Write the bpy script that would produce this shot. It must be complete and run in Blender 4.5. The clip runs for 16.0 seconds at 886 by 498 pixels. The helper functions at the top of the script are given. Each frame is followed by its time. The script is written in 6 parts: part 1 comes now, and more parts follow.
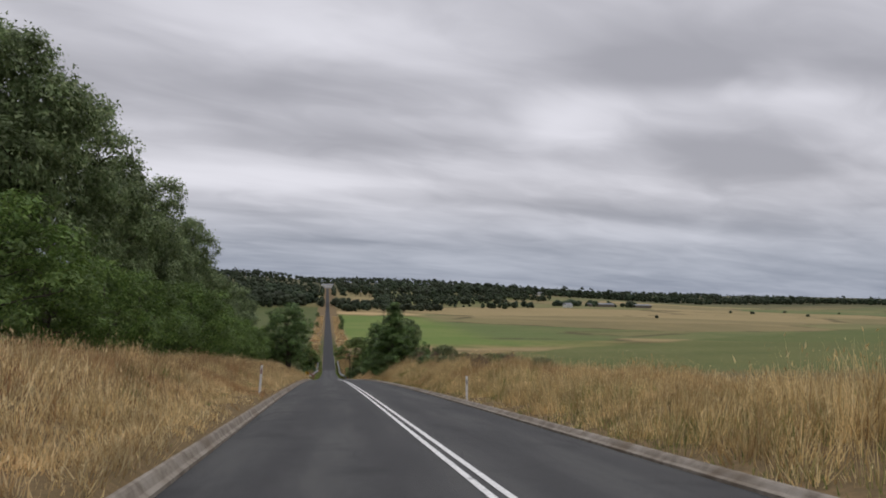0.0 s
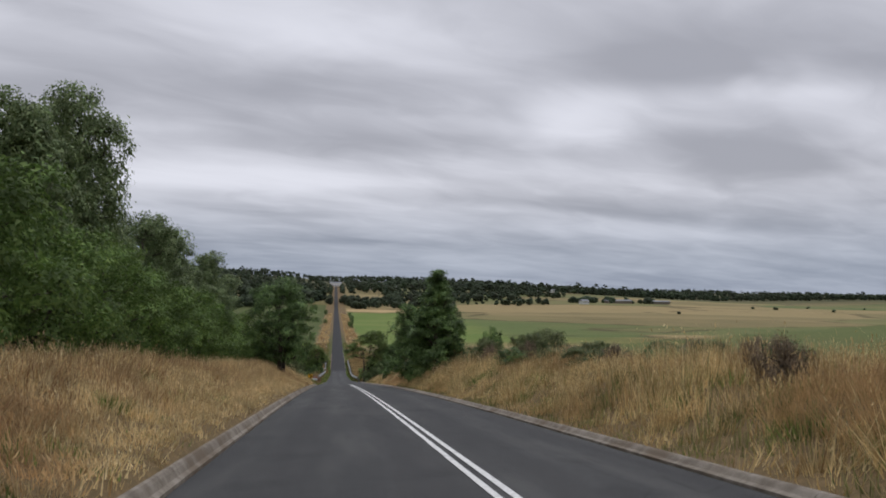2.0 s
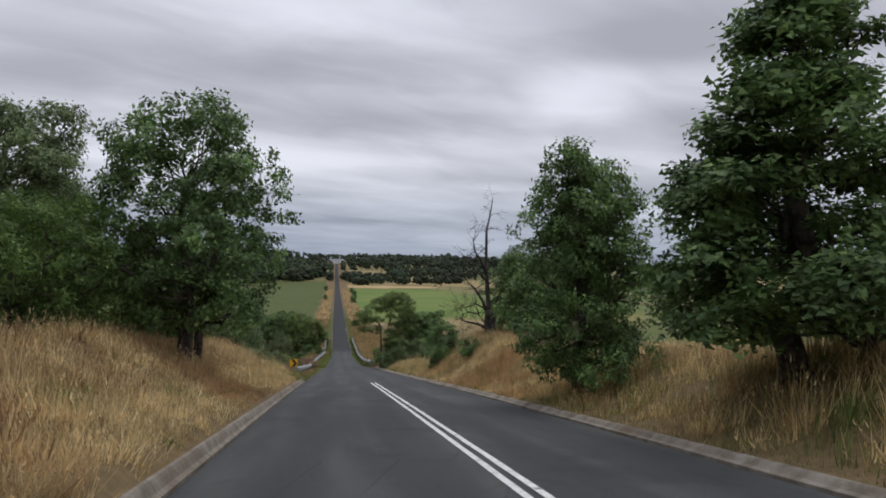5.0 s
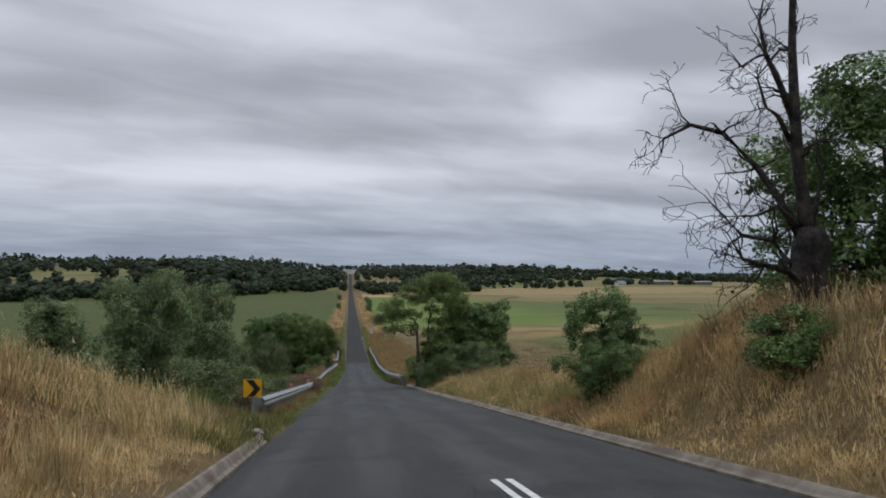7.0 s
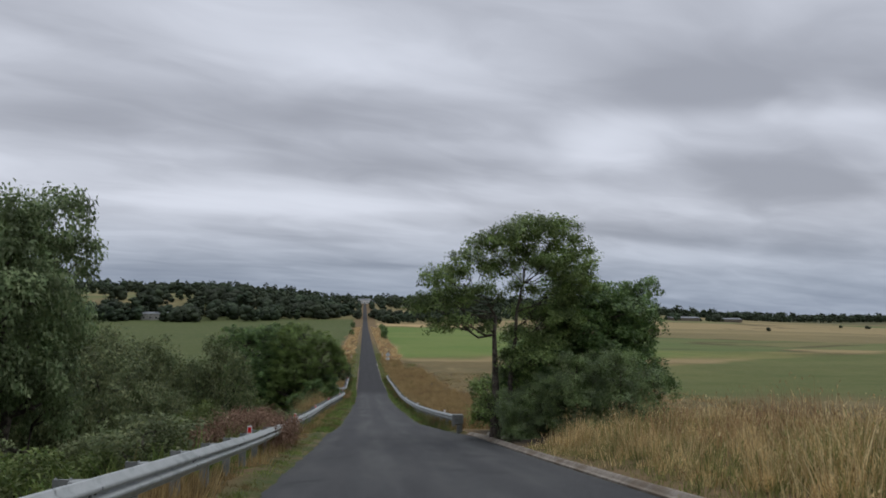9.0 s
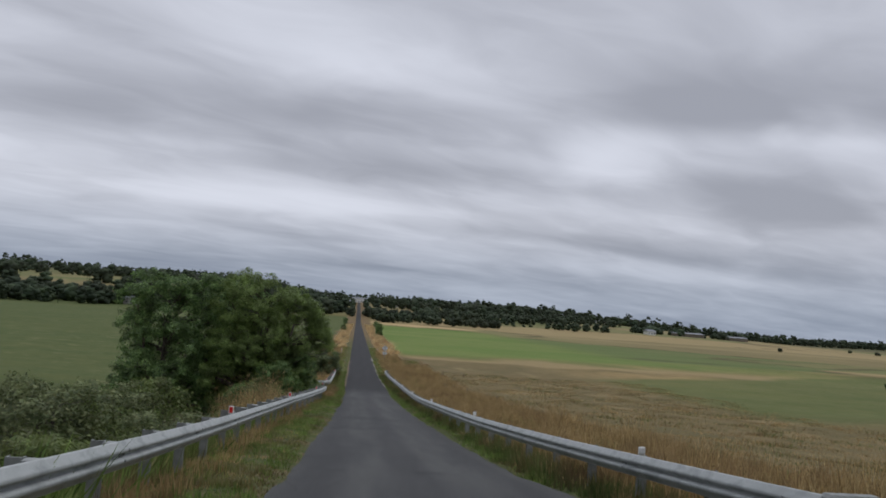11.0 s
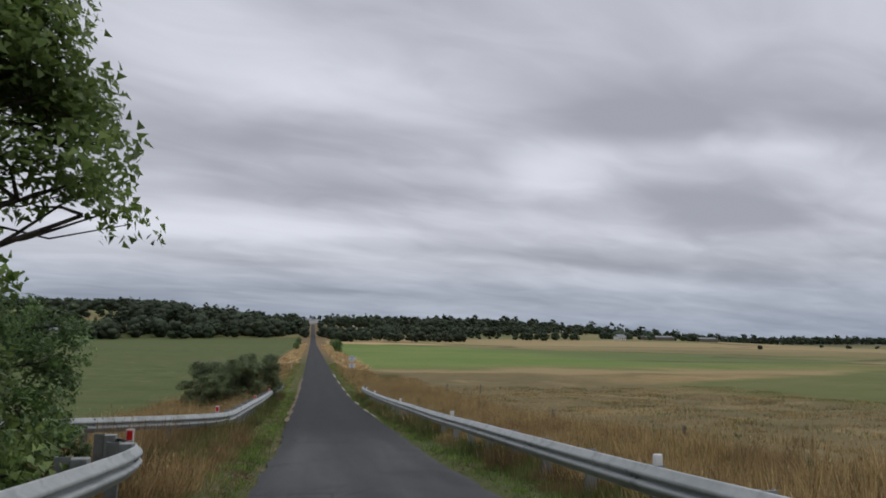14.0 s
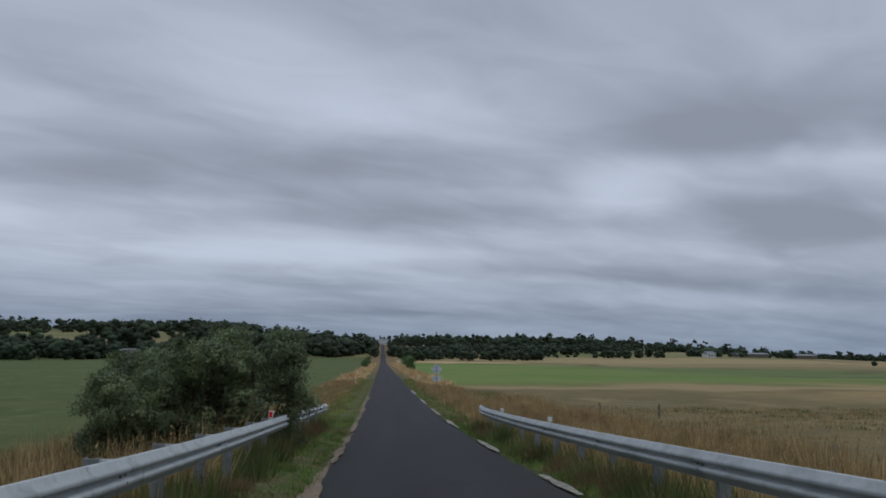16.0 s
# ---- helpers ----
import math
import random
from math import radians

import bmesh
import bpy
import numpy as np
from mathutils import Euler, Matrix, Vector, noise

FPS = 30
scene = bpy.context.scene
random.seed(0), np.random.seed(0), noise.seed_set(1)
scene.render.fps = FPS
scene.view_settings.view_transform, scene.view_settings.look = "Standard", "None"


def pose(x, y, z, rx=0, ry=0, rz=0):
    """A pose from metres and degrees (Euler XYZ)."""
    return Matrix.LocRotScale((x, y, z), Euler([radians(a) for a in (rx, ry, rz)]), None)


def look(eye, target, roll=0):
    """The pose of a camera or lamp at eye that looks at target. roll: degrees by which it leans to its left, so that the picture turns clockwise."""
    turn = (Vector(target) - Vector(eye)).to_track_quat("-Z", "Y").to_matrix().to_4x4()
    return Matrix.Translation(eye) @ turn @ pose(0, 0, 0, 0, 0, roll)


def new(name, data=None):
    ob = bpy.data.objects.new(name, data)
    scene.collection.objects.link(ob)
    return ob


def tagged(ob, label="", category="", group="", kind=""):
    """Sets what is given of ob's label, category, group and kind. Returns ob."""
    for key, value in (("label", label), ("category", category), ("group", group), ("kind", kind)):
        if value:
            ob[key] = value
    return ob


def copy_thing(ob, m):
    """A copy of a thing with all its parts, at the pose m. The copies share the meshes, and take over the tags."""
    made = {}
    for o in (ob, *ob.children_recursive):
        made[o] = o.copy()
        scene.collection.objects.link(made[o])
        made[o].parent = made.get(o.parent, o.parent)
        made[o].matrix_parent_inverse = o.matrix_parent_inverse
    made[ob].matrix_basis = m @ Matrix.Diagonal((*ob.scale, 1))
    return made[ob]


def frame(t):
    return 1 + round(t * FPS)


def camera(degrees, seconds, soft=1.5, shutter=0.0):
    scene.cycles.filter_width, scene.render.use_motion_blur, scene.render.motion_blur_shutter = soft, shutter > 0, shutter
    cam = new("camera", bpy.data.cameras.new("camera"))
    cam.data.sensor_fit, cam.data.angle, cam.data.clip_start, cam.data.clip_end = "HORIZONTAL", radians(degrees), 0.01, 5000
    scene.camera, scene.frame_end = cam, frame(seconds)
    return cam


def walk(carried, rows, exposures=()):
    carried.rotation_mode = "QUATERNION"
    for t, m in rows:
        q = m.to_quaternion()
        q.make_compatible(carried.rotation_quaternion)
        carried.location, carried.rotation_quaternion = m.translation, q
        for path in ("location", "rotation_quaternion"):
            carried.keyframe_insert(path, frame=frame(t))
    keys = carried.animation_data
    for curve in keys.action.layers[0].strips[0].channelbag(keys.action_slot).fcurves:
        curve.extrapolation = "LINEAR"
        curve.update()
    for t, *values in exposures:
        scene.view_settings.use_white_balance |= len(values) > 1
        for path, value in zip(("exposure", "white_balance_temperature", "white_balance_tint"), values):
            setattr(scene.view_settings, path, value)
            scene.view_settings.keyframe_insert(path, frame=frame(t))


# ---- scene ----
cam = camera(62.79, 16.0, soft=1.8)
PATH = [
    (0, pose(-1.806, -2.125, 1.584, 93.095, -0.998, -9.082)),
    (0.5, pose(-1.784, 4.550, 0.896, 92.907, -1.051, -8.817)),
    (1, pose(-1.771, 11.225, 0.206, 92.662, -0.722, -8.648)),
    (1.5, pose(-1.762, 17.900, -0.487, 92.598, -0.468, -8.612)),
    (2, pose(-1.776, 24.575, -1.183, 93.017, -0.688, -8.431)),
    (2.5, pose(-1.774, 31.250, -1.891, 93.362, -1.434, -8.114)),
    (3, pose(-1.805, 37.925, -2.609, 93.280, -1.805, -7.549)),
    (3.5, pose(-1.872, 44.600, -3.340, 92.775, -1.599, -7.190)),
    (4, pose(-1.879, 51.275, -4.086, 91.958, -1.180, -7.559)),
    (4.2, pose(-1.886, 53.945, -4.389, 91.520, -0.945, -7.724)),
    (6.3, pose(-1.886, 81.987, -7.675, 91.333, 0.005, -8.876)),
    (6.5, pose(-1.869, 84.654, -8.003, 91.579, -0.040, -8.474)),
    (7, pose(-1.857, 91.302, -8.825, 92.289, 0.426, -7.346)),
    (7.5, pose(-1.908, 97.939, -9.653, 92.681, 0.821, -6.554)),
    (8, pose(-1.868, 104.567, -10.485, 93.389, 0.910, -6.222)),
    (8.5, pose(-1.855, 111.129, -11.307, 94.070, 1.225, -6.201)),
    (9, pose(-1.825, 117.633, -12.120, 94.928, -0.897, -6.200)),
    (9.5, pose(-1.795, 124.145, -12.935, 95.263, -2.298, -6.742)),
    (10, pose(-1.858, 130.740, -13.762, 95.107, -3.950, -6.756)),
    (10.2, pose(-1.943, 133.391, -14.091, 95.048, -4.105, -6.760)),
    (12.3, pose(-1.858, 160.876, -17.141, 96.064, -3.741, -6.737)),
    (12.5, pose(-1.824, 163.444, -17.382, 94.717, -3.317, -8.299)),
    (12.7, pose(-1.783, 166.000, -17.600, 92.930, -2.950, -10.420)),
    (12.8, pose(-1.751, 167.270, -17.698, 92.782, -2.388, -10.804)),
    (13, pose(-1.722, 169.870, -17.915, 91.515, -2.496, -12.534)),
    (13.1, pose(-1.701, 171.171, -18.017, 90.343, -1.769, -13.614)),
    (13.2, pose(-1.680, 172.473, -18.120, 90.326, -0.692, -13.824)),
    (13.3, pose(-1.661, 173.781, -18.224, 90.704, 0.362, -12.891)),
    (13.4, pose(-1.643, 175.068, -18.329, 90.414, 1.745, -11.924)),
    (13.5, pose(-1.624, 176.396, -18.433, 91.052, 1.826, -11.148)),
    (13.7, pose(-1.618, 179.042, -18.638, 93.748, 0.503, -10.874)),
    (13.8, pose(-1.615, 180.365, -18.770, 94.950, -0.640, -10.550)),
    (14, pose(-1.615, 183.056, -18.971, 97.012, -0.880, -10.177)),
    (14.5, pose(-1.640, 189.936, -19.487, 97.140, -0.201, -9.275)),
    (15, pose(-1.608, 196.776, -19.977, 97.468, 0.325, -7.932)),
    (15.5, pose(-1.606, 203.576, -20.432, 97.781, 0.042, -6.248)),
    (16, pose(-1.548, 210.293, -20.843, 98.592, -0.441, -4.777)),
]

EXPOSURES = [(0.0, 0.07, 6700, 11), (4.0, 0.14, 6350, 9), (6.4, 0.22, 6600, 10), (7.0, 0.0, 6300, 8), (9.0, 0.0, 6300, 8), (10.0, 0.1, 6350, 9), (12.3, -0.2, 6350, 9), (13.0, 0.16, 6400, 9), (13.5, 0.2, 6500, 9), (14.0, 0.02, 6450, 9), (14.5, -0.20, 6450, 10), (15.0, -0.32, 6150, 9), (15.5, -0.40, 6000, 8), (16.0, -0.34, 5850, 6)]
walk(cam, PATH, EXPOSURES)

# ---- world and sun ----
SUN_ELEV, SUN_ROT = radians(58), radians(40)
CLOUD_MASSES = [
    (0.95, 2.03, 0.34, 0.24, -0.26), (1.40, 1.78, 0.40, 0.22, -0.12), (1.72, 2.86, 0.40, 0.30, -0.26), (0.90, 2.55, 0.24, 0.36, 0.10), (1.00, 2.80, 0.16, 0.16, 0.06),
    (1.50, 2.25, 0.22, 0.14, 0.08), (-0.75, 3.70, 0.75, 0.32, 0.15), (-0.50, 2.42, 0.62, 0.26, -0.12), (0.12, 3.05, 0.48, 0.17, -0.12),
    (0.00, 1.98, 0.62, 0.28, 0.13), (1.60, 4.00, 0.85, 0.20, -0.15), (0.20, 3.72, 0.42, 0.20, 0.10), (-0.90, 5.60, 1.10, 0.45, -0.14),
    (2.40, 4.45, 0.80, 0.32, 0.10), (-1.60, 3.10, 0.45, 0.35, 0.10), (0.40, 4.60, 0.60, 0.25, 0.08), (-1.10, 2.65, 0.40, 0.20, -0.10)]


def node(nt, kind, **kw):
    n = nt.nodes.new(kind)
    for k, v in kw.items():
        n.inputs[k].default_value = v
    return n


def math_node(nt, op, a, b=None, clamp=False):
    n = nt.nodes.new("ShaderNodeMath")
    n.operation, n.use_clamp = op, clamp
    for i, v in enumerate((a, b)):
        if v is None:
            continue
        if isinstance(v, (int, float)):
            n.inputs[i].default_value = v
        else:
            nt.links.new(v, n.inputs[i])
    return n.outputs[0]


def mix_rgb(nt, fac, a, b, kind="MIX"):
    n = nt.nodes.new("ShaderNodeMix")
    n.data_type, n.blend_type = "RGBA", kind
    for sock, v in ((n.inputs["Factor"], fac), (n.inputs[6], a), (n.inputs[7], b)):
        if isinstance(v, (int, float)):
            sock.default_value = v
        elif isinstance(v, tuple):
            sock.default_value = (*v, 1.0)
        else:
            nt.links.new(v, sock)
    return n.outputs[2]


def smooth(nt, v, lo, hi):
    n = nt.nodes.new("ShaderNodeMapRange")
    n.interpolation_type = "SMOOTHSTEP"
    n.inputs["From Min"].default_value, n.inputs["From Max"].default_value = lo, hi
    nt.links.new(v, n.inputs["Value"])
    return n.outputs["Result"]


def noise_tex(nt, vec, scale, detail=4.0, rough=0.55, distort=0.0):
    n = node(nt, "ShaderNodeTexNoise", Scale=scale, Detail=detail, Roughness=rough, Distortion=distort)
    if vec is not None:
        nt.links.new(vec, n.inputs["Vector"])
    return n.outputs["Fac"]


def build_world():
    world = bpy.data.worlds.new("overcast_sky")
    scene.world = world
    world.use_nodes = True
    nt = world.node_tree
    nt.nodes.clear()
    out = nt.nodes.new("ShaderNodeOutputWorld")
    bg = node(nt, "ShaderNodeBackground", Strength=1.0)
    nt.links.new(bg.outputs[0], out.inputs["Surface"])
    sky = nt.nodes.new("ShaderNodeTexSky")
    sky.sky_type, sky.sun_disc = "NISHITA", False
    sky.sun_elevation, sky.sun_rotation = SUN_ELEV, SUN_ROT
    co = nt.nodes.new("ShaderNodeTexCoord")
    sep = nt.nodes.new("ShaderNodeSeparateXYZ")
    nt.links.new(co.outputs["Generated"], sep.inputs[0])
    x, y, z = sep.outputs
    zz = math_node(nt, "ADD", math_node(nt, "MAXIMUM", z, 0.0), 0.12)
    u, v = math_node(nt, "DIVIDE", x, zz), math_node(nt, "DIVIDE", y, zz)
    com = nt.nodes.new("ShaderNodeCombineXYZ")
    nt.links.new(u, com.inputs[0])
    nt.links.new(v, com.inputs[1])
    plane = nt.nodes.new("ShaderNodeMapping")
    plane.inputs["Location"].default_value = (5.3, 2.2, 0.4)
    plane.inputs["Scale"].default_value = (0.60, 1.08, 1.0)
    turn = nt.nodes.new("ShaderNodeMapping")
    turn.inputs["Rotation"].default_value = (0, 0, radians(-24))
    nt.links.new(com.outputs[0], turn.inputs["Vector"])
    nt.links.new(turn.outputs[0], plane.inputs["Vector"])
    p = plane.outputs[0]
    big = noise_tex(nt, p, 0.7, 2.0, 0.4, 0.2)
    mid = noise_tex(nt, p, 1.7, 3.5, 0.45, 0.3)
    fine = noise_tex(nt, p, 3.6, 5.0, 0.5, 0.8)
    cloud = math_node(nt, "ADD", math_node(nt, "MULTIPLY", big, 0.24), math_node(nt, "MULTIPLY", mid, 0.30))
    cloud = math_node(nt, "ADD", cloud, math_node(nt, "MULTIPLY", fine, 0.17))
    wu = math_node(nt, "ADD", u, math_node(nt, "MULTIPLY", math_node(nt, "SUBTRACT", mid, 0.5), 0.9))
    wv = math_node(nt, "ADD", v, math_node(nt, "MULTIPLY", math_node(nt, "SUBTRACT", big, 0.5), 0.9))
    # the heavier and the thinner places of the cloud deck
    for cu, cv, ru, rv, amount in CLOUD_MASSES:
        du = math_node(nt, "DIVIDE", math_node(nt, "SUBTRACT", wu, cu), ru)
        dv = math_node(nt, "DIVIDE", math_node(nt, "SUBTRACT", wv, cv), rv)
        d2 = math_node(nt, "ADD", math_node(nt, "MULTIPLY", du, du), math_node(nt, "MULTIPLY", dv, dv))
        bump = math_node(nt, "POWER", 2.718, math_node(nt, "MULTIPLY", d2, -1.0))
        cloud = math_node(nt, "ADD", cloud, math_node(nt, "MULTIPLY", bump, amount))
    lum = smooth(nt, cloud, 0.14, 0.56)
    deck = mix_rgb(nt, lum, (0.36, 0.367, 0.415), (0.74, 0.752, 0.83))
    # bluish bank of cloud low over the horizon, brighter deck towards the zenith
    low = nt.nodes.new("ShaderNodeMapRange")
    low.interpolation_type = "SMOOTHSTEP"
    low.inputs["From Min"].default_value, low.inputs["From Max"].default_value = 0.0, 0.15
    low.inputs["To Min"].default_value, low.inputs["To Max"].default_value = 0.9, 0.0
    nt.links.new(z, low.inputs["Value"])
    deck = mix_rgb(nt, low.outputs["Result"], deck, mix_rgb(nt, lum, (0.19, 0.235, 0.325), (0.37, 0.42, 0.52)))
    up = math_node(nt, "ADD", 1.0, math_node(nt, "MULTIPLY", smooth(nt, z, 0.45, 1.0), 1.0))
    scl = nt.nodes.new("ShaderNodeVectorMath")
    scl.operation = "SCALE"
    nt.links.new(deck, scl.inputs[0])
    nt.links.new(up, scl.inputs["Scale"])
    clear = nt.nodes.new("ShaderNodeVectorMath")
    clear.operation = "SCALE"
    clear.inputs["Scale"].default_value = 0.06
    nt.links.new(sky.outputs[0], clear.inputs[0])
    nt.links.new(mix_rgb(nt, 0.94, clear.outputs[0], scl.outputs[0]), bg.inputs["Color"])


build_world()
sun = new("sun", bpy.data.lights.new("sun", "SUN"))
sun.data.energy, sun.data.angle, sun.data.color = 0.65, radians(35), (1.0, 0.97, 0.93)
sun.matrix_world = look((0, 0, 0), (-math.sin(SUN_ROT) * math.cos(SUN_ELEV), -math.cos(SUN_ROT) * math.cos(SUN_ELEV), -math.sin(SUN_ELEV)))


# ---- materials ----
def material(name, colours, scale=8.0, rough=0.85, bump=0.0, bump_scale=40.0, metal=0.0, translucent=0.0, per="noise", patch=None):
    """colours: two or three base colours, mixed by noise, or island by island; patch: a further colour in large patches (colour, scale, low, high)."""
    m = bpy.data.materials.new(name)
    m.use_nodes = True
    nt = m.node_tree
    bsdf = nt.nodes["Principled BSDF"]
    bsdf.inputs["Roughness"].default_value, bsdf.inputs["Metallic"].default_value = rough, metal
    bsdf.inputs["Specular IOR Level"].default_value = 0.25
    geo = nt.nodes.new("ShaderNodeNewGeometry")
    pos = geo.outputs["Position"]
    if per == "island":
        fac = geo.outputs["Random Per Island"]
    elif per == "object":
        info = nt.nodes.new("ShaderNodeObjectInfo")
        fac = math_node(nt, "ADD", math_node(nt, "MULTIPLY", info.outputs["Random"], 0.5), math_node(nt, "MULTIPLY", noise_tex(nt, pos, scale, 5), 0.5))
    else:
        fac = smooth(nt, noise_tex(nt, pos, scale, 6, 0.62), 0.3, 0.7)
    ramp = nt.nodes.new("ShaderNodeValToRGB")
    els = ramp.color_ramp.elements
    while len(els) < len(colours):
        els.new(0.5)
    for i, c in enumerate(colours):
        els[i].position = i / (len(colours) - 1)
        els[i].color = (*c, 1)
    nt.links.new(fac, ramp.inputs[0])
    col = ramp.outputs[0]
    if patch:
        c, s, lo, hi = patch
        col = mix_rgb(nt, smooth(nt, noise_tex(nt, pos, s, 3), lo, hi), col, c)
        if per == "island":
            tone = smooth(nt, noise_tex(nt, pos, s * 9.0 if s < 0.5 else s * 1.5, 4), 0.34, 0.66)
            col = mix_rgb(nt, 1.0, col, mix_rgb(nt, tone, (0.60, 0.60, 0.58), (1.34, 1.34, 1.30)), "MULTIPLY")
    nt.links.new(col, bsdf.inputs["Base Color"])
    if bump:
        b = node(nt, "ShaderNodeBump", Strength=bump, Distance=0.02)
        nt.links.new(noise_tex(nt, pos, bump_scale, 5, 0.65), b.inputs["Height"])
        nt.links.new(b.outputs[0], bsdf.inputs["Normal"])
    if translucent:
        tr = nt.nodes.new("ShaderNodeBsdfTranslucent")
        nt.links.new(col, tr.inputs["Color"])
        mx = nt.nodes.new("ShaderNodeMixShader")
        mx.inputs[0].default_value = translucent
        nt.links.new(bsdf.outputs[0], mx.inputs[1])
        nt.links.new(tr.outputs[0], mx.inputs[2])
        nt.links.new(mx.outputs[0], nt.nodes["Material Output"].inputs["Surface"])
    return m


def asphalt_material():
    m = material("asphalt", [(0.034, 0.035, 0.036), (0.057, 0.058, 0.059), (0.082, 0.083, 0.083)], 60.0, 0.8, 0.5, 220.0)
    nt = m.node_tree
    bsdf = nt.nodes["Principled BSDF"]
    bsdf.inputs["Specular IOR Level"].default_value = 0.16
    geo = nt.nodes.new("ShaderNodeNewGeometry")
    mp = nt.nodes.new("ShaderNodeMapping")
    mp.inputs["Scale"].default_value = (1.0, 0.06, 1.0)
    nt.links.new(geo.outputs["Position"], mp.inputs[0])
    streak = smooth(nt, noise_tex(nt, mp.outputs[0], 1.4, 5), 0.35, 0.75)
    old = bsdf.inputs["Base Color"].links[0].from_socket
    worn = mix_rgb(nt, math_node(nt, "MULTIPLY", streak, 0.6), old, (0.108, 0.108, 0.104))
    sep = nt.nodes.new("ShaderNodeSeparateXYZ")
    nt.links.new(geo.outputs["Position"], sep.inputs[0])
    # polished wheel tracks of the two lanes
    bend_x = math_node(nt, "ADD", sep.outputs[0], math_node(nt, "MULTIPLY", math_node(nt, "SUBTRACT", noise_tex(nt, mp.outputs[0], 0.6, 2), 0.5), 0.7))
    wave = math_node(nt, "ABSOLUTE", math_node(nt, "SINE", math_node(nt, "MULTIPLY", bend_x, 2.05)))
    worn = mix_rgb(nt, math_node(nt, "MULTIPLY", smooth(nt, wave, 0.55, 1.0), 0.45), worn, (0.046, 0.046, 0.048))
    spots = smooth(nt, noise_tex(nt, geo.outputs["Position"], 0.55, 4), 0.54, 0.72)
    worn = mix_rgb(nt, math_node(nt, "MULTIPLY", spots, 0.5), worn, (0.030, 0.031, 0.033))
    # darker asphalt on the flat
    flat_dark = smooth(nt, sep.outputs[1], 196.0, 212.0)
    worn = mix_rgb(nt, math_node(nt, "MULTIPLY", flat_dark, 0.78), worn, (0.017, 0.017, 0.018))
    # fine cracks
    cell = nt.nodes.new("ShaderNodeTexVoronoi")
    cell.feature = "DISTANCE_TO_EDGE"
    cell.inputs["Scale"].default_value = 0.9
    wp = nt.nodes.new("ShaderNodeMapping")
    wp.inputs["Scale"].default_value = (1.0, 0.45, 1.0)
    nt.links.new(geo.outputs["Position"], wp.inputs[0])
    nt.links.new(wp.outputs[0], cell.inputs["Vector"])
    crack = math_node(nt, "SUBTRACT", 1.0, smooth(nt, cell.outputs["Distance"], 0.004, 0.014))
    where = smooth(nt, noise_tex(nt, geo.outputs["Position"], 0.22, 3), 0.52, 0.62)
    worn = mix_rgb(nt, math_node(nt, "MULTIPLY", math_node(nt, "MULTIPLY", crack, where), 0.35), worn, (0.014, 0.014, 0.014))
    nt.links.new(worn, bsdf.inputs["Base Color"])
    return m


